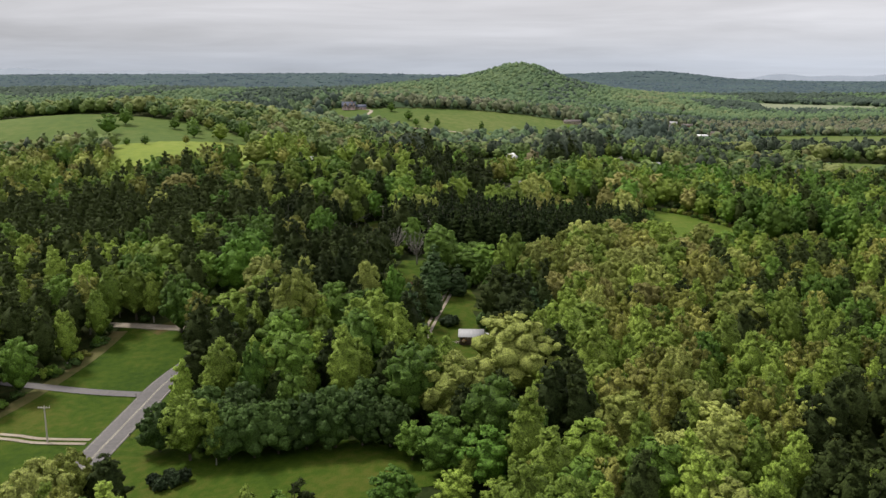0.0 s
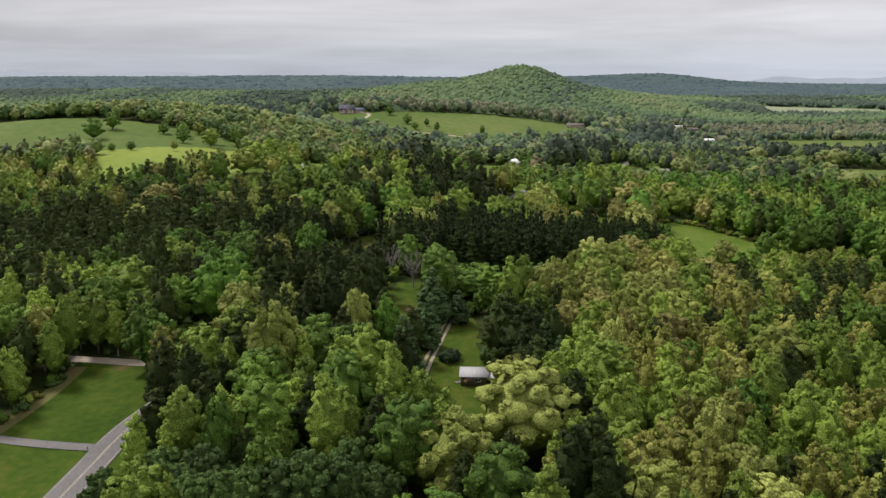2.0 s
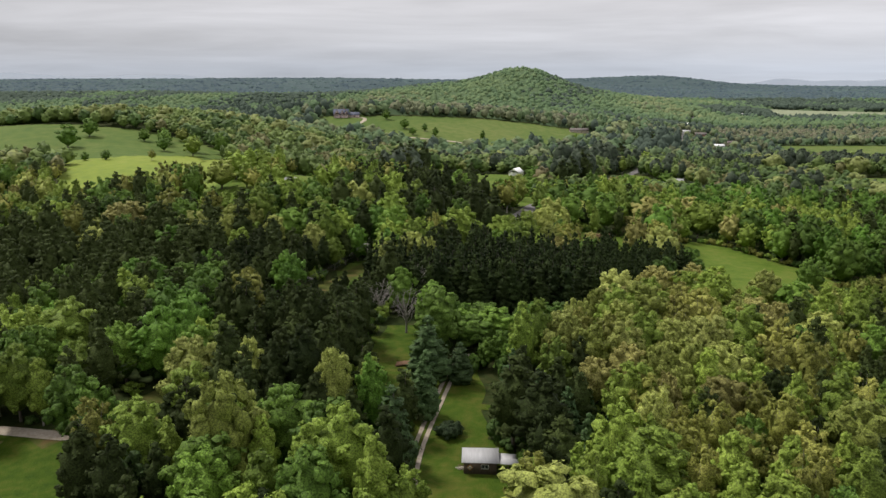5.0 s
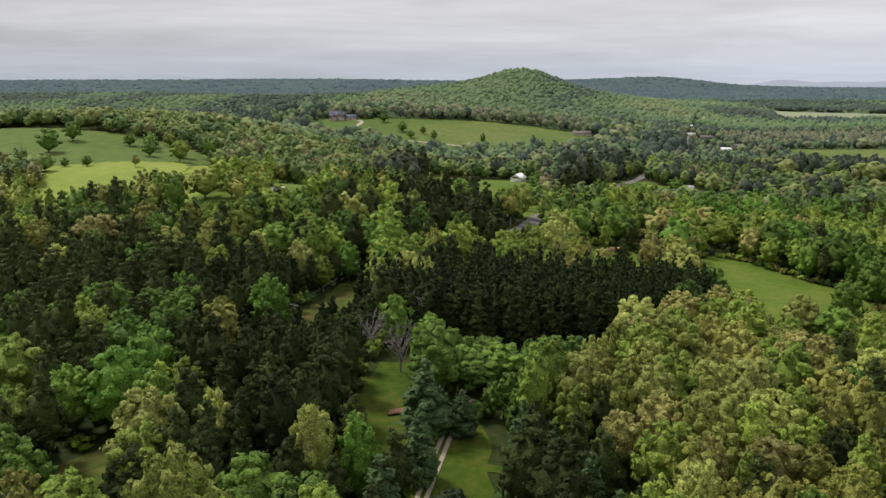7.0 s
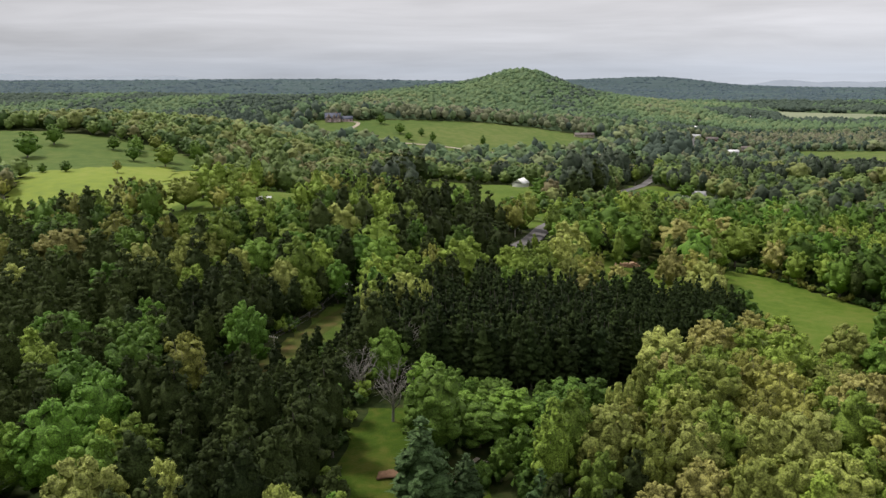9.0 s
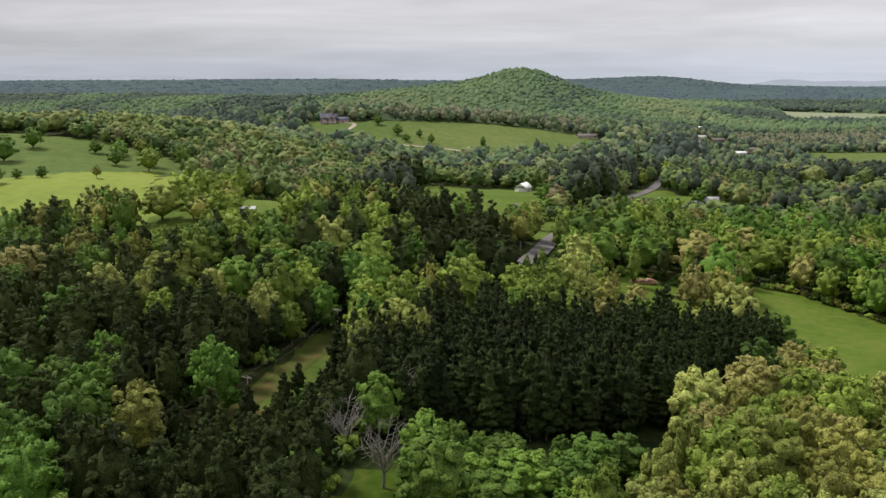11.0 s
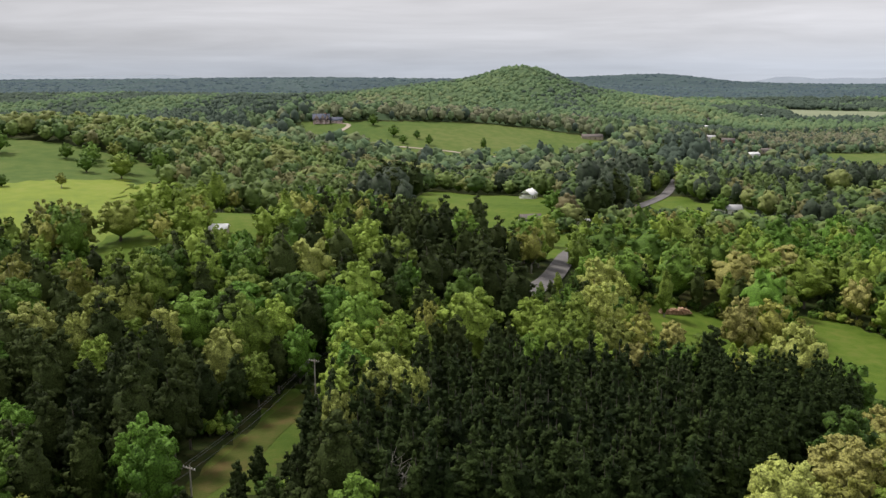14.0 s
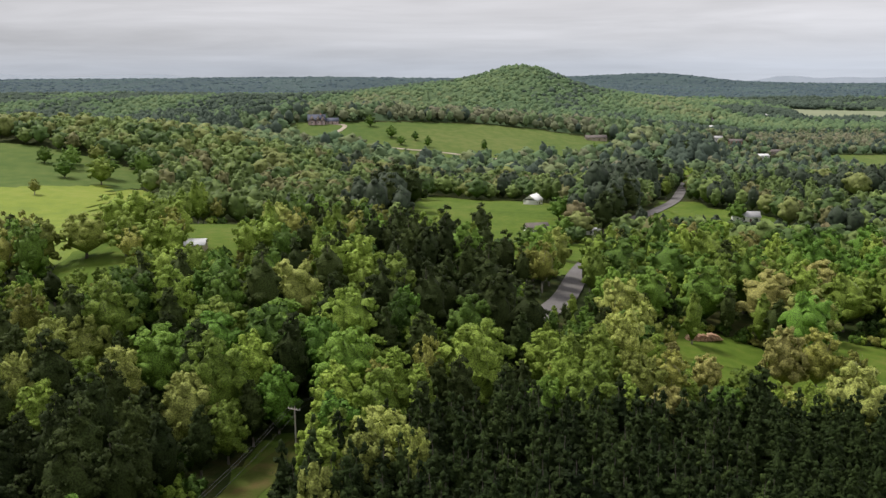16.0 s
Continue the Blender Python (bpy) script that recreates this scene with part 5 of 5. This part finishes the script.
ok = ~open_ground(ux, uy)
for i, (x, y, z) in enumerate(zip(ux[ok].tolist(), uy[ok].tolist(), ground(ux[ok], uy[ok]).tolist())):
    kind = ("maple", "holly", "maple", "ash")[i % 4]
    bushes.setdefault("low_" + kind, []).append((i % 2, x, y, z - 0.4, rng.uniform(0.9, 2.0), rng.uniform(0.9, 2.6)))
for kind, items in bushes.items():
    if kind.startswith("low_"):
        kind = kind[4:]
        meshes = [leafy(np.random.default_rng(95 + k), 2.4, 1.6, 0.0, 6, 0, 5, 0.34, lobe=0.45, fill=0) for k in range(2)]
        wood_of("undergrowth", items, meshes, MAT[kind], "leafy saplings and undergrowth on the forest floor")
        continue
    meshes = [leafy(np.random.default_rng(90 + k), 2.6, 1.7, 0.0, 7, 0, 8, 0.26, lobe=0.45, fill=0) for k in range(2)]
    wood_of("undergrowth", items, meshes, MAT[kind], "low leafy undergrowth along the edge of the wood")


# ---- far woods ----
def far_crown(kind, g, lobes, sprays):
    """A crown seen from afar."""
    name, label, tr, h, r, low = KINDS[kind]
    shape = {"pine": "spire", "oak": "dome", "tan": "dome"}.get(kind, "oval")
    return leafy(g, h, r, 0.15 * h, lobes, 0, sprays, 0.6, shape, 0.35, fill=0.94, loose=1.2)


field = Field(12.0)
FARMIX = {"maple": 4, "poplar": 3, "oak": 2, "pine": 3, "bud": 3}
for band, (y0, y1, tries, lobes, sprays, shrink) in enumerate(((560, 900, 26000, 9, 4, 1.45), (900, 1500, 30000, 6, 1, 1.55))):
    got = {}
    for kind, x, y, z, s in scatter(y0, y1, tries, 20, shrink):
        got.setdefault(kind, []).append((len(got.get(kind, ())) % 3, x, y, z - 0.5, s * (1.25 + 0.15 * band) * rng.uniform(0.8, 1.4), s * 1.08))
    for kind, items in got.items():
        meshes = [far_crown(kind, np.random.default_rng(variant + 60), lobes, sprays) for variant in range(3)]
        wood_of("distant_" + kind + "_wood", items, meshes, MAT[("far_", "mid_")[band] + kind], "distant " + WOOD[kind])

# closed canopy of the far woods, with single crowns standing out of it
ay = 940 * (4850 / 940) ** np.linspace(0, 1, 190)
ax = np.linspace(-0.6, 0.6, 260)
gy, gx = np.meshgrid(ay, ax, indexing="ij")
gx = gx * gy + 6 * np.sin(gy * 0.3)
gz = ground(gx, gy) + np.where(gy < 1480, 3.6, 7.5) + 1.6 * np.sin(gx / 9.0 + 2 * np.sin(gy / 23.0)) * np.sin(gy / 11.0) + 1.2 * np.sin(gx / 31.0) * np.sin(gy / 37.0 + gx / 50.0)
clear = open_ground(gx, gy)
for shift in (-12, 12):
    clear |= open_ground(gx + shift, gy) | open_ground(gx, gy + shift)
gz = np.where(clear, ground(gx, gy) - 4.0, gz)
sheet = np.stack([gx, gy, gz], -1).reshape(-1, 3)
# The horizon strip of the sheet wears the colour that has haze painted in.
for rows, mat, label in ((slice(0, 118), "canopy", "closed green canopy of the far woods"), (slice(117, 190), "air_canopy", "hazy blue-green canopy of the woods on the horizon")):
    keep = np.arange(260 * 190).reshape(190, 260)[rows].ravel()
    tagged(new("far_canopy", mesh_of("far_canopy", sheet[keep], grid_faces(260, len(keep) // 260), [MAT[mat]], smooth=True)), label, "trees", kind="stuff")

got = {}
ys = 1480 * (4800 / 1480) ** (rng.uniform(0, 1, 44000) ** 1.35)
xs = rng.uniform(-0.56, 0.56, 44000) * ys
ok = ~open_ground(xs, ys)
xs, ys = xs[ok], ys[ok]
for x, y, z, u in zip(xs.tolist(), ys.tolist(), ground(xs, ys).tolist(), rng.uniform(0, 1, len(xs)).tolist()):
    hill = x < 520 and 1600 < y < 2500 and x > -150
    q = 0.5 + (0.5 if hill else 0.85) * noise.noise((x / 190.0, y / 330.0, 5.0)) + 0.3 * (u - 0.5) + (0.12 if hill else (-0.2 if x < -150 and y < 2600 else -0.05)) - 0.1 * (y > 2700)
    kind = "pine" if q < 0.42 else ("maple", "maple", "poplar", "ash", "oak", "bud")[min(5, int((q - 0.42) / 0.12))]
    k = 1.0 + (y - 1500) / 3300 * 1.6
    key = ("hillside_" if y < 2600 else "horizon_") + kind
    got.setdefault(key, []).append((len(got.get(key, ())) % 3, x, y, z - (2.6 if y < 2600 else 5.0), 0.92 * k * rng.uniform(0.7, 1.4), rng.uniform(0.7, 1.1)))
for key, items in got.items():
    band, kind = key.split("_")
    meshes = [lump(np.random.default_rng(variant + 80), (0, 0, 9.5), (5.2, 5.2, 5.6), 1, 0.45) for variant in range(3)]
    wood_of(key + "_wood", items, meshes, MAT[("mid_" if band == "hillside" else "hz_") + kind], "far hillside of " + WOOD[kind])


# ridges along the skyline, their blue painted on as haze
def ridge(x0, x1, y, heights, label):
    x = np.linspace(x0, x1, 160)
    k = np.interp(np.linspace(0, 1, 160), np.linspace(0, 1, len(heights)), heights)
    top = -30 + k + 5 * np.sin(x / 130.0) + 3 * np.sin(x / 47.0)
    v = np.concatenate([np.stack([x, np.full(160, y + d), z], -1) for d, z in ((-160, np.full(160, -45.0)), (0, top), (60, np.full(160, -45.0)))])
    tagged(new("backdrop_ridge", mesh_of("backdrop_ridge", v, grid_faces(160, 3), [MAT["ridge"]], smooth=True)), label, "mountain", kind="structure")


ridge(1300, 2700, 4800, [0, 22, 52, 48, 54, 60, 56], "faint mountain ridge on the horizon, coloured blue for haze")
ridge(-2700, -900, 4800, [84, 86, 74, 78, 66, 20], "faint ridge on the horizon, coloured blue for haze")


# ---- buildings and small things ----
def box(x0, x1, y0, y1, z0, z1):
    v = [(x, y, z) for z in (z0, z1) for x, y in ((x0, y0), (x1, y0), (x1, y1), (x0, y1))]
    return np.array(v, float), np.array([(0, 3, 2, 1), (4, 5, 6, 7), (0, 1, 5, 4), (1, 2, 6, 5), (2, 3, 7, 6), (3, 0, 4, 7)])


def slab(p, thick):
    """A four-cornered board with a thickness downwards."""
    v = np.concatenate([np.array(p, float), np.array(p, float) - np.array([0, 0, thick])])
    return v, np.array([(0, 1, 2, 3), (7, 6, 5, 4), (0, 4, 5, 1), (1, 5, 6, 2), (2, 6, 7, 3), (3, 7, 4, 0)])


def window_in(parent, x, z, y, w, h, out):
    """A framed window on a wall whose face lies at y; out: -1 towards the front, 1 towards the back."""
    a, b = sorted((y, y + out * 0.06))
    frame_parts = [box(x - w / 2 - 0.08, x + w / 2 + 0.08, a, b, z - h / 2 - 0.08, z - h / 2), box(x - w / 2 - 0.08, x + w / 2 + 0.08, a, b, z + h / 2, z + h / 2 + 0.08),
                   box(x - w / 2 - 0.08, x - w / 2, a, b, z - h / 2, z + h / 2), box(x + w / 2, x + w / 2 + 0.08, a, b, z - h / 2, z + h / 2), box(x - 0.03, x + 0.03, a, b, z - h / 2, z + h / 2)]
    win = part("window", *joined(frame_parts), MAT["white_wall"], parent, "white-framed window")
    a, b = sorted((y - out * 0.02, y + out * 0.02))
    part("pane", *box(x - w / 2, x + w / 2, a, b, z - h / 2, z + h / 2), MAT["glass"], win)


def gabled(w, d, h, rise):
    v = np.array([(sx * w / 2, sy * d / 2, z) for z in (-0.6, h) for sx, sy in ((-1, -1), (1, -1), (1, 1), (-1, 1))] + [(-w / 2, 0, h + rise), (w / 2, 0, h + rise)])
    f = [(0, 1, 5), (0, 5, 4), (2, 3, 7), (2, 7, 6), (1, 2, 6), (1, 6, 5), (3, 0, 4), (3, 4, 7), (4, 7, 8), (5, 9, 6)]
    return v, np.array(f)


def house(name, label, x, y, turn, w, d, h, rise, walls, roof, windows=3, chimney=False, door=True, wing=None):
    """A gabled house: its ridge runs along its width."""
    ob = tagged(new(name), label, "house")
    ob.matrix_basis = pose(x, y, float(ground(x, y)), 0, 0, turn)
    part("wall", *gabled(w, d, h, rise), MAT[walls], ob)
    o, e = 0.45, 0.5
    drop = rise * o / (d / 2)
    for s in (-1, 1):
        corners = [(-w / 2 - e, s * (d / 2 + o), h - drop + 0.14), (w / 2 + e, s * (d / 2 + o), h - drop + 0.14), (w / 2 + e, 0, h + rise + 0.14), (-w / 2 - e, 0, h + rise + 0.14)]
        part("roof", *slab(corners if s < 0 else corners[::-1], 0.12), MAT[roof], ob)
    for i in range(windows):
        px = -w / 2 + w * (i + 0.5) / windows
        if door and i == windows // 2:
            part("door", *box(px - 0.5, px + 0.5, -d / 2 - 0.05, -d / 2 + 0.02, 0, 2.05), MAT["brown_wall"], ob, "dark panelled door")
        else:
            window_in(ob, px, h * 0.56, -d / 2, 0.95, 1.25, -1)
    if chimney:
        part("chimney", *box(w * 0.22, w * 0.22 + 0.9, -0.4, 0.4, h, h + rise + 1.0), MAT["brick_wall"], ob, "red brick chimney")
    for ww, wd, wx in wing or ():
        v, f = gabled(wd, ww, h, rise * 0.92)
        v = np.stack([wx + v[:, 1], -d / 2 + v[:, 0], v[:, 2]], -1)
        part("wing", v, f, MAT[walls], ob, "projecting gabled wing")
        for s in (-1, 1):
            drop = rise * 0.92 * o / (ww / 2)
            c = [(wx + s * (ww / 2 + o), -d / 2 - wd / 2 - e, h - drop + 0.14), (wx + s * (ww / 2 + o), 0, h - drop + 0.14), (wx, 0, h + rise * 0.92 + 0.14), (wx, -d / 2 - wd / 2 - e, h + rise * 0.92 + 0.14)]
            part("roof", *slab(c if s > 0 else c[::-1], 0.12), MAT[roof], ob)
        window_in(ob, wx, h * 0.56, -d / 2 - wd / 2, 1.3, 1.3, -1)
    return ob


def shed():
    ob = tagged(new("shed"), "small brown wooden shed with a pale metal roof on a lawn", "shed")
    ob.matrix_basis = pose(7.6, 224.5, float(ground(7.6, 224.5)) - 0.1, 0, 0, -3)
    w, d = 6.2, 4.2
    v, f = box(-w / 2, w / 2, -d / 2, d / 2, -0.3, 2.5)
    v[4:6, 2], v[6:8, 2] = 2.5, 3.1
    part("wall", v, f, MAT["brown_wall"], ob)
    part("roof", *slab([(-w / 2 - 0.4, -d / 2 - 0.5, 2.58), (w / 2 + 0.4, -d / 2 - 0.5, 2.58), (w / 2 + 0.4, d / 2 + 0.4, 3.28), (-w / 2 - 0.4, d / 2 + 0.4, 3.28)], 0.08), MAT["metal_roof"], ob, "pale metal roof")
    for i in range(12):
        px = -w / 2 - 0.3 + i * (w + 0.6) / 11
        part("roof_seam", *slab([(px, -d / 2 - 0.5, 2.62), (px + 0.04, -d / 2 - 0.5, 2.62), (px + 0.04, d / 2 + 0.4, 3.32), (px, d / 2 + 0.4, 3.32)], 0.05), MAT["metal_roof"], ob)
    window_in(ob, 0.9, 1.6, -d / 2, 1.3, 0.7, -1)
    for k, mat, y in ((0.62, "orange", -0.05), (0.40, "white_wall", -0.08), (0.2, "orange", -0.11)):
        v = np.array([(-1.9 - k, 0, 1.4), (-1.9, 0, 1.4 - k), (-1.9 + k, 0, 1.4), (-1.9, 0, 1.4 + k)])
        v = np.concatenate([v + (0, -d / 2 + y, 0), v + (0, -d / 2 + y + 0.04, 0)])
        part("painted_square", v, [(0, 1, 2, 3), (7, 6, 5, 4), (0, 4, 5, 1), (1, 5, 6, 2), (2, 6, 7, 3), (3, 7, 4, 0)], MAT[mat], ob, "painted diamond board")
    # lean-to along the side
    part("lean_to_roof", *slab([(w / 2 + 0.2, -d / 2 + 0.2, 2.2), (w / 2 + 4.2, -d / 2 + 0.2, 2.0), (w / 2 + 4.2, d / 2, 2.3), (w / 2 + 0.2, d / 2, 2.5)], 0.07), MAT["metal_roof"], ob, "low lean-to roof")
    for px in (w / 2 + 2.1, w / 2 + 4.0):
        for py in (-d / 2 + 0.3, d / 2 - 0.2):
            part("post", *box(px - 0.07, px + 0.07, py - 0.07, py + 0.07, -0.3, 2.1), MAT["brown_wall"], ob)


shed()


def board_pile(x, y):
    ob = tagged(new("lumber_pile"), "loose pile of pale boards beside the shed", "lumber")
    ob.matrix_basis = pose(x, y, float(ground(x, y)), 0, 0, 12)
    g = np.random.default_rng(3)
    for i in range(14):
        a, ln = g.uniform(-0.4, 0.4), g.uniform(1.2, 2.6)
        v, f = box(-ln / 2, ln / 2, -0.09, 0.09, 0, 0.05)
        v[:, :2] = v[:, :2] @ np.array([[math.cos(a), math.sin(a)], [-math.sin(a), math.cos(a)]])
        part("board", v + (g.uniform(-0.5, 0.5), g.uniform(-0.9, 0.9), 0.06 * (i % 5)), f, MAT["timber" if i % 3 else "brown_wall"], ob)


board_pile(4.3, 224.8)


def shrub(x, y, r, h, seed, label, mat="shrub", name="shrub"):
    g = np.random.default_rng(seed)
    ob = tagged(new(name), label, "shrub")
    ob.matrix_basis = pose(x, y, float(ground(x, y)) - 0.1)
    part("foliage", *leafy(g, h, r, 0.0, 14, 6, 9, 0.2, "dome"), MAT[mat], ob)
    part("stem", *tube([(0, 0, -0.2), (0, 0, h * 0.6)], [0.12, 0.04]), MAT["bark"], ob)


shrub(1.9, 237.5, 2.7, 2.8, 5, "round dark evergreen shrub on a lawn")
for i, (dx, dy) in enumerate(((0, 0), (2.2, 1.4), (-1.8, 1.8), (3.8, 3.0), (0.8, 3.4))):
    shrub(-53 + dx, 150 + dy, 1.3, 2.8, 20 + i, "small dark evergreen shrub in a clump on the lawn")
shrub(66, 462, 1.9, 2.6, 31, "small green bush on a shaded lawn", "maple")

house("white_house", "small white gabled house on a grassy slope", 57.5, 738, 62, 10.5, 8.0, 3.2, 3.0, "white_wall", "white_roof", 3)
house("country_house", "large rose-brick house with steep dark gabled roofs on a hilltop", -119, 1112, 6, 17, 10, 3.6, 5.6, "rose_wall", "slate_roof", 5, True, wing=((6.5, 8, -4.6), (5, 6, 1.6), (4.5, 5, 6.2)))
house("garage_building", "low rose-brick garage with a dark roof beside a hilltop house", -103.5, 1114, 6, 12, 8, 2.8, 3.0, "rose_wall", "slate_roof", 3)
house("farmhouse", "white farmhouse with a pale metal roof under trees", 162, 676, -8, 13, 8.5, 3.0, 2.2, "white_wall", "metal_roof", 4)
house("mobile_home", "long low white mobile home by the road", 68, 622, 4, 14, 4.2, 2.5, 0.6, "white_wall", "white_roof", 5)
house("cottage", "white cottage half hidden by garden trees", 46, 622, 10, 10, 7, 2.8, 2.0, "white_wall", "shingle", 3)
house("tin_roof_barn", "low barn with a white metal roof among trees", -74.5, 486, 3, 9.5, 6.0, 2.4, 1.2, "tan_wall", "white_roof", 2)
house("storage_building", "long building with a white metal roof in the village", 315, 1078, 2, 21, 11, 3.4, 1.6, "white_wall", "white_roof", 5)
house("ranch_house", "low tan house with shingled roof at the pasture edge", 168, 1142, 2, 22, 10, 3.0, 2.4, "tan_wall", "shingle", 4)
for i, (x, y, w, walls, roof) in enumerate(HOMES):
    house("village_house", {"brick_wall": "brick house with shingled roof among village trees", "white_wall": "white house among village trees", "tan_wall": "tan house with shingled roof among village trees"}[walls],
          x, y, (i * 37) % 30 - 15, w, w * 0.6, 3.2, 2.2, walls, roof, 4)
house("outbuilding", "small outbuilding with a pale metal roof beside a lawn", 18, 157, 20, 6, 4.5, 2.4, 1.2, "tan_wall", "metal_roof", 2)


def utility_pole(x, y, turn, h=8.6):
    ob = tagged(new("utility_pole"), "weathered wooden utility pole with a crossarm", "utility pole", "poles of the power line")
    ob.matrix_basis = pose(x, y, float(ground(x, y)), 0, 0, turn)
    part("pole", *tube([(0, 0, -0.5), (0, 0, h * 0.5), (0, 0, h)], [0.19, 0.16, 0.12], 8), MAT["timber"], ob)
    part("crossarm", *box(-1.3, 1.3, -0.2, -0.06, h - 0.55, h - 0.38), MAT["timber"], ob)
    for px in (-1.2, -0.55, 0.55, 1.2):
        part("insulator", *tube([(px, -0.13, h - 0.38), (px, -0.13, h - 0.1)], [0.07, 0.05], 6), MAT["white_wall"], ob)
    return Vector((x, y, float(ground(x, y)) + h - 0.1))


POLES = [(-84.9, 174, 0), (-76, 249, -40), (-57, 300, -20), (-39.5, 329, -30), (-26.5, 379, -25), (4, 425, -30)]
tops = [utility_pole(*p) for p in POLES]
for a, b, pa, pb in zip(tops[1:], tops[2:], POLES[1:], POLES[2:]):
    for off in (-1.2, -0.55, 1.2):
        t = np.linspace(0, 1, 12)[:, None]
        qa = np.array(a) + np.array([math.cos(radians(pa[2])), math.sin(radians(pa[2])), 0]) * off
        qb = np.array(b) + np.array([math.cos(radians(pb[2])), math.sin(radians(pb[2])), 0]) * off
        p = qa * (1 - t) + qb * t - np.array([0, 0, 1.0]) * 4 * t * (1 - t) * 1.1
        v, f = tube(p, np.full(12, 0.028), 4)
        tagged(new("power_cable", mesh_of("power_cable", v, f, [MAT["wire"]])), "thin dark overhead power cable between poles", "cable", "cables of the power line")


def mailbox(x, y, turn):
    ob = tagged(new("mailbox"), "black mailbox on a post beside the road", "mailbox")
    ob.matrix_basis = pose(x, y, float(ground(x, y)), 0, 0, turn)
    part("post", *box(-0.05, 0.05, -0.05, 0.05, -0.2, 1.05), MAT["brown_wall"], ob)
    ang = np.linspace(0, np.pi, 7)
    ring = np.concatenate([[(-0.12, 1.05)], np.stack([-0.12 * np.cos(ang), 1.2 + 0.12 * np.sin(ang)], -1), [(0.12, 1.05)]])
    n = len(ring)
    v = np.array([(a, s, b) for s in (-0.28, 0.28) for a, b in ring])
    f = [(i, (i + 1) % n, n + (i + 1) % n, n + i) for i in range(n)]
    f += [(k * n, k * n + i, k * n + i + 1, k * n + i + 2) for k in (0, 1) for i in range(1, n - 2, 2)]
    part("box", v, f, MAT["black"], ob, "black metal box")


mailbox(-73.6, 196.6, 10)
mailbox(-67.2, 174.2, 190)


def firewood(x, y, turn):
    ob = tagged(new("firewood_stack"), "long reddish stack of cut firewood on a lawn", "firewood")
    ob.matrix_basis = pose(x, y, float(ground(x, y)), 0, 0, turn)
    g = np.random.default_rng(9)
    v, f = tube([(0, -0.9, 0), (0, 0.9, 0)], [0.22, 0.22], 7)
    cap = len(v)
    v = np.concatenate([v, [(0, -0.9, 0), (0, 0.9, 0)]])
    f = np.concatenate([f, [(cap, (i + 1) % 7, i) for i in range(7)], [(cap + 1, 7 + i, 7 + (i + 1) % 7) for i in range(7)]])
    shared = mesh_of("log", v, f, [MAT["cut_wood"]])
    for row in range(5):
        for i in range(int(26 - row * 1.5)):
            if row == 4 and g.uniform() < 0.4:
                continue
            log = new("log", shared)
            log.parent = ob
            log.matrix_basis = pose(-5.4 + i * 0.43 + row * 0.22, g.uniform(-0.15, 0.15), 0.2 + row * 0.38, 0, g.uniform(0, 50), g.uniform(-5, 5))


firewood(72.5, 455.5, 12)


def bare_tree(x, y, h):
    ob = tagged(new("bare_tree"), "pale leafless tree with spreading branches", "tree")
    ob.matrix_basis = pose(x, y, float(ground(x, y)) - 0.1)
    g = np.random.default_rng(12)
    parts, twigs = [tube([(0, 0, -0.3), (0.1, 0, h * 0.3), (0, 0.2, h * 0.55)], [0.32, 0.24, 0.14], 7)], []
    for i in range(16):
        a = i * 2.4
        k = 0.22 + 0.3 * i / 16
        root = np.array([0, 0, h * k])
        tip = np.array([math.cos(a) * h * 0.33, math.sin(a) * h * 0.33, h * g.uniform(0.65, 1.0)])
        t = np.linspace(0, 1, 5)[:, None]
        p = root * (1 - t) + tip * t + g.normal(0, 0.25, (5, 3)) * t * (1 - t) * 4
        parts.append(tube(p, [0.13, 0.1, 0.08, 0.055, 0.03], 4))
        for j in range(9):
            s = g.uniform(0.35, 1.0)
            b = root * (1 - s) + tip * s
            e = b + unit(g.normal(size=3) + (tip - root) / h + np.array([0, 0, 0.5])) * g.uniform(1.2, 2.6)
            twigs.append(tube([b, (b + e) / 2 + g.normal(0, 0.1, 3), e], [0.05, 0.035, 0.018], 3))
    part("trunk", *joined(parts), MAT["pale_bark"], ob)
    part("branchwork", *joined(twigs), MAT["pale_bark"], ob, "fine pale twigs")


bare_tree(-9, 291, 12)
bare_tree(-8, 317, 13)
bare_tree(-17, 304, 11)


def soil_heap(x, y, r):
    g = np.random.default_rng(2)
    v, f = lump(g, (0, 0, 0), (r, r * 0.8, 0.32), 2, 0.55)
    ob = tagged(new("soil_heap", mesh_of("soil_heap", v, f, [MAT["soil"]], smooth=True)), "low heap of red-brown soil on the lawn", "soil heap")
    ob.matrix_basis = pose(x, y, float(ground(x, y)) + 0.12)


soil_heap(-8.2, 271, 2.6)
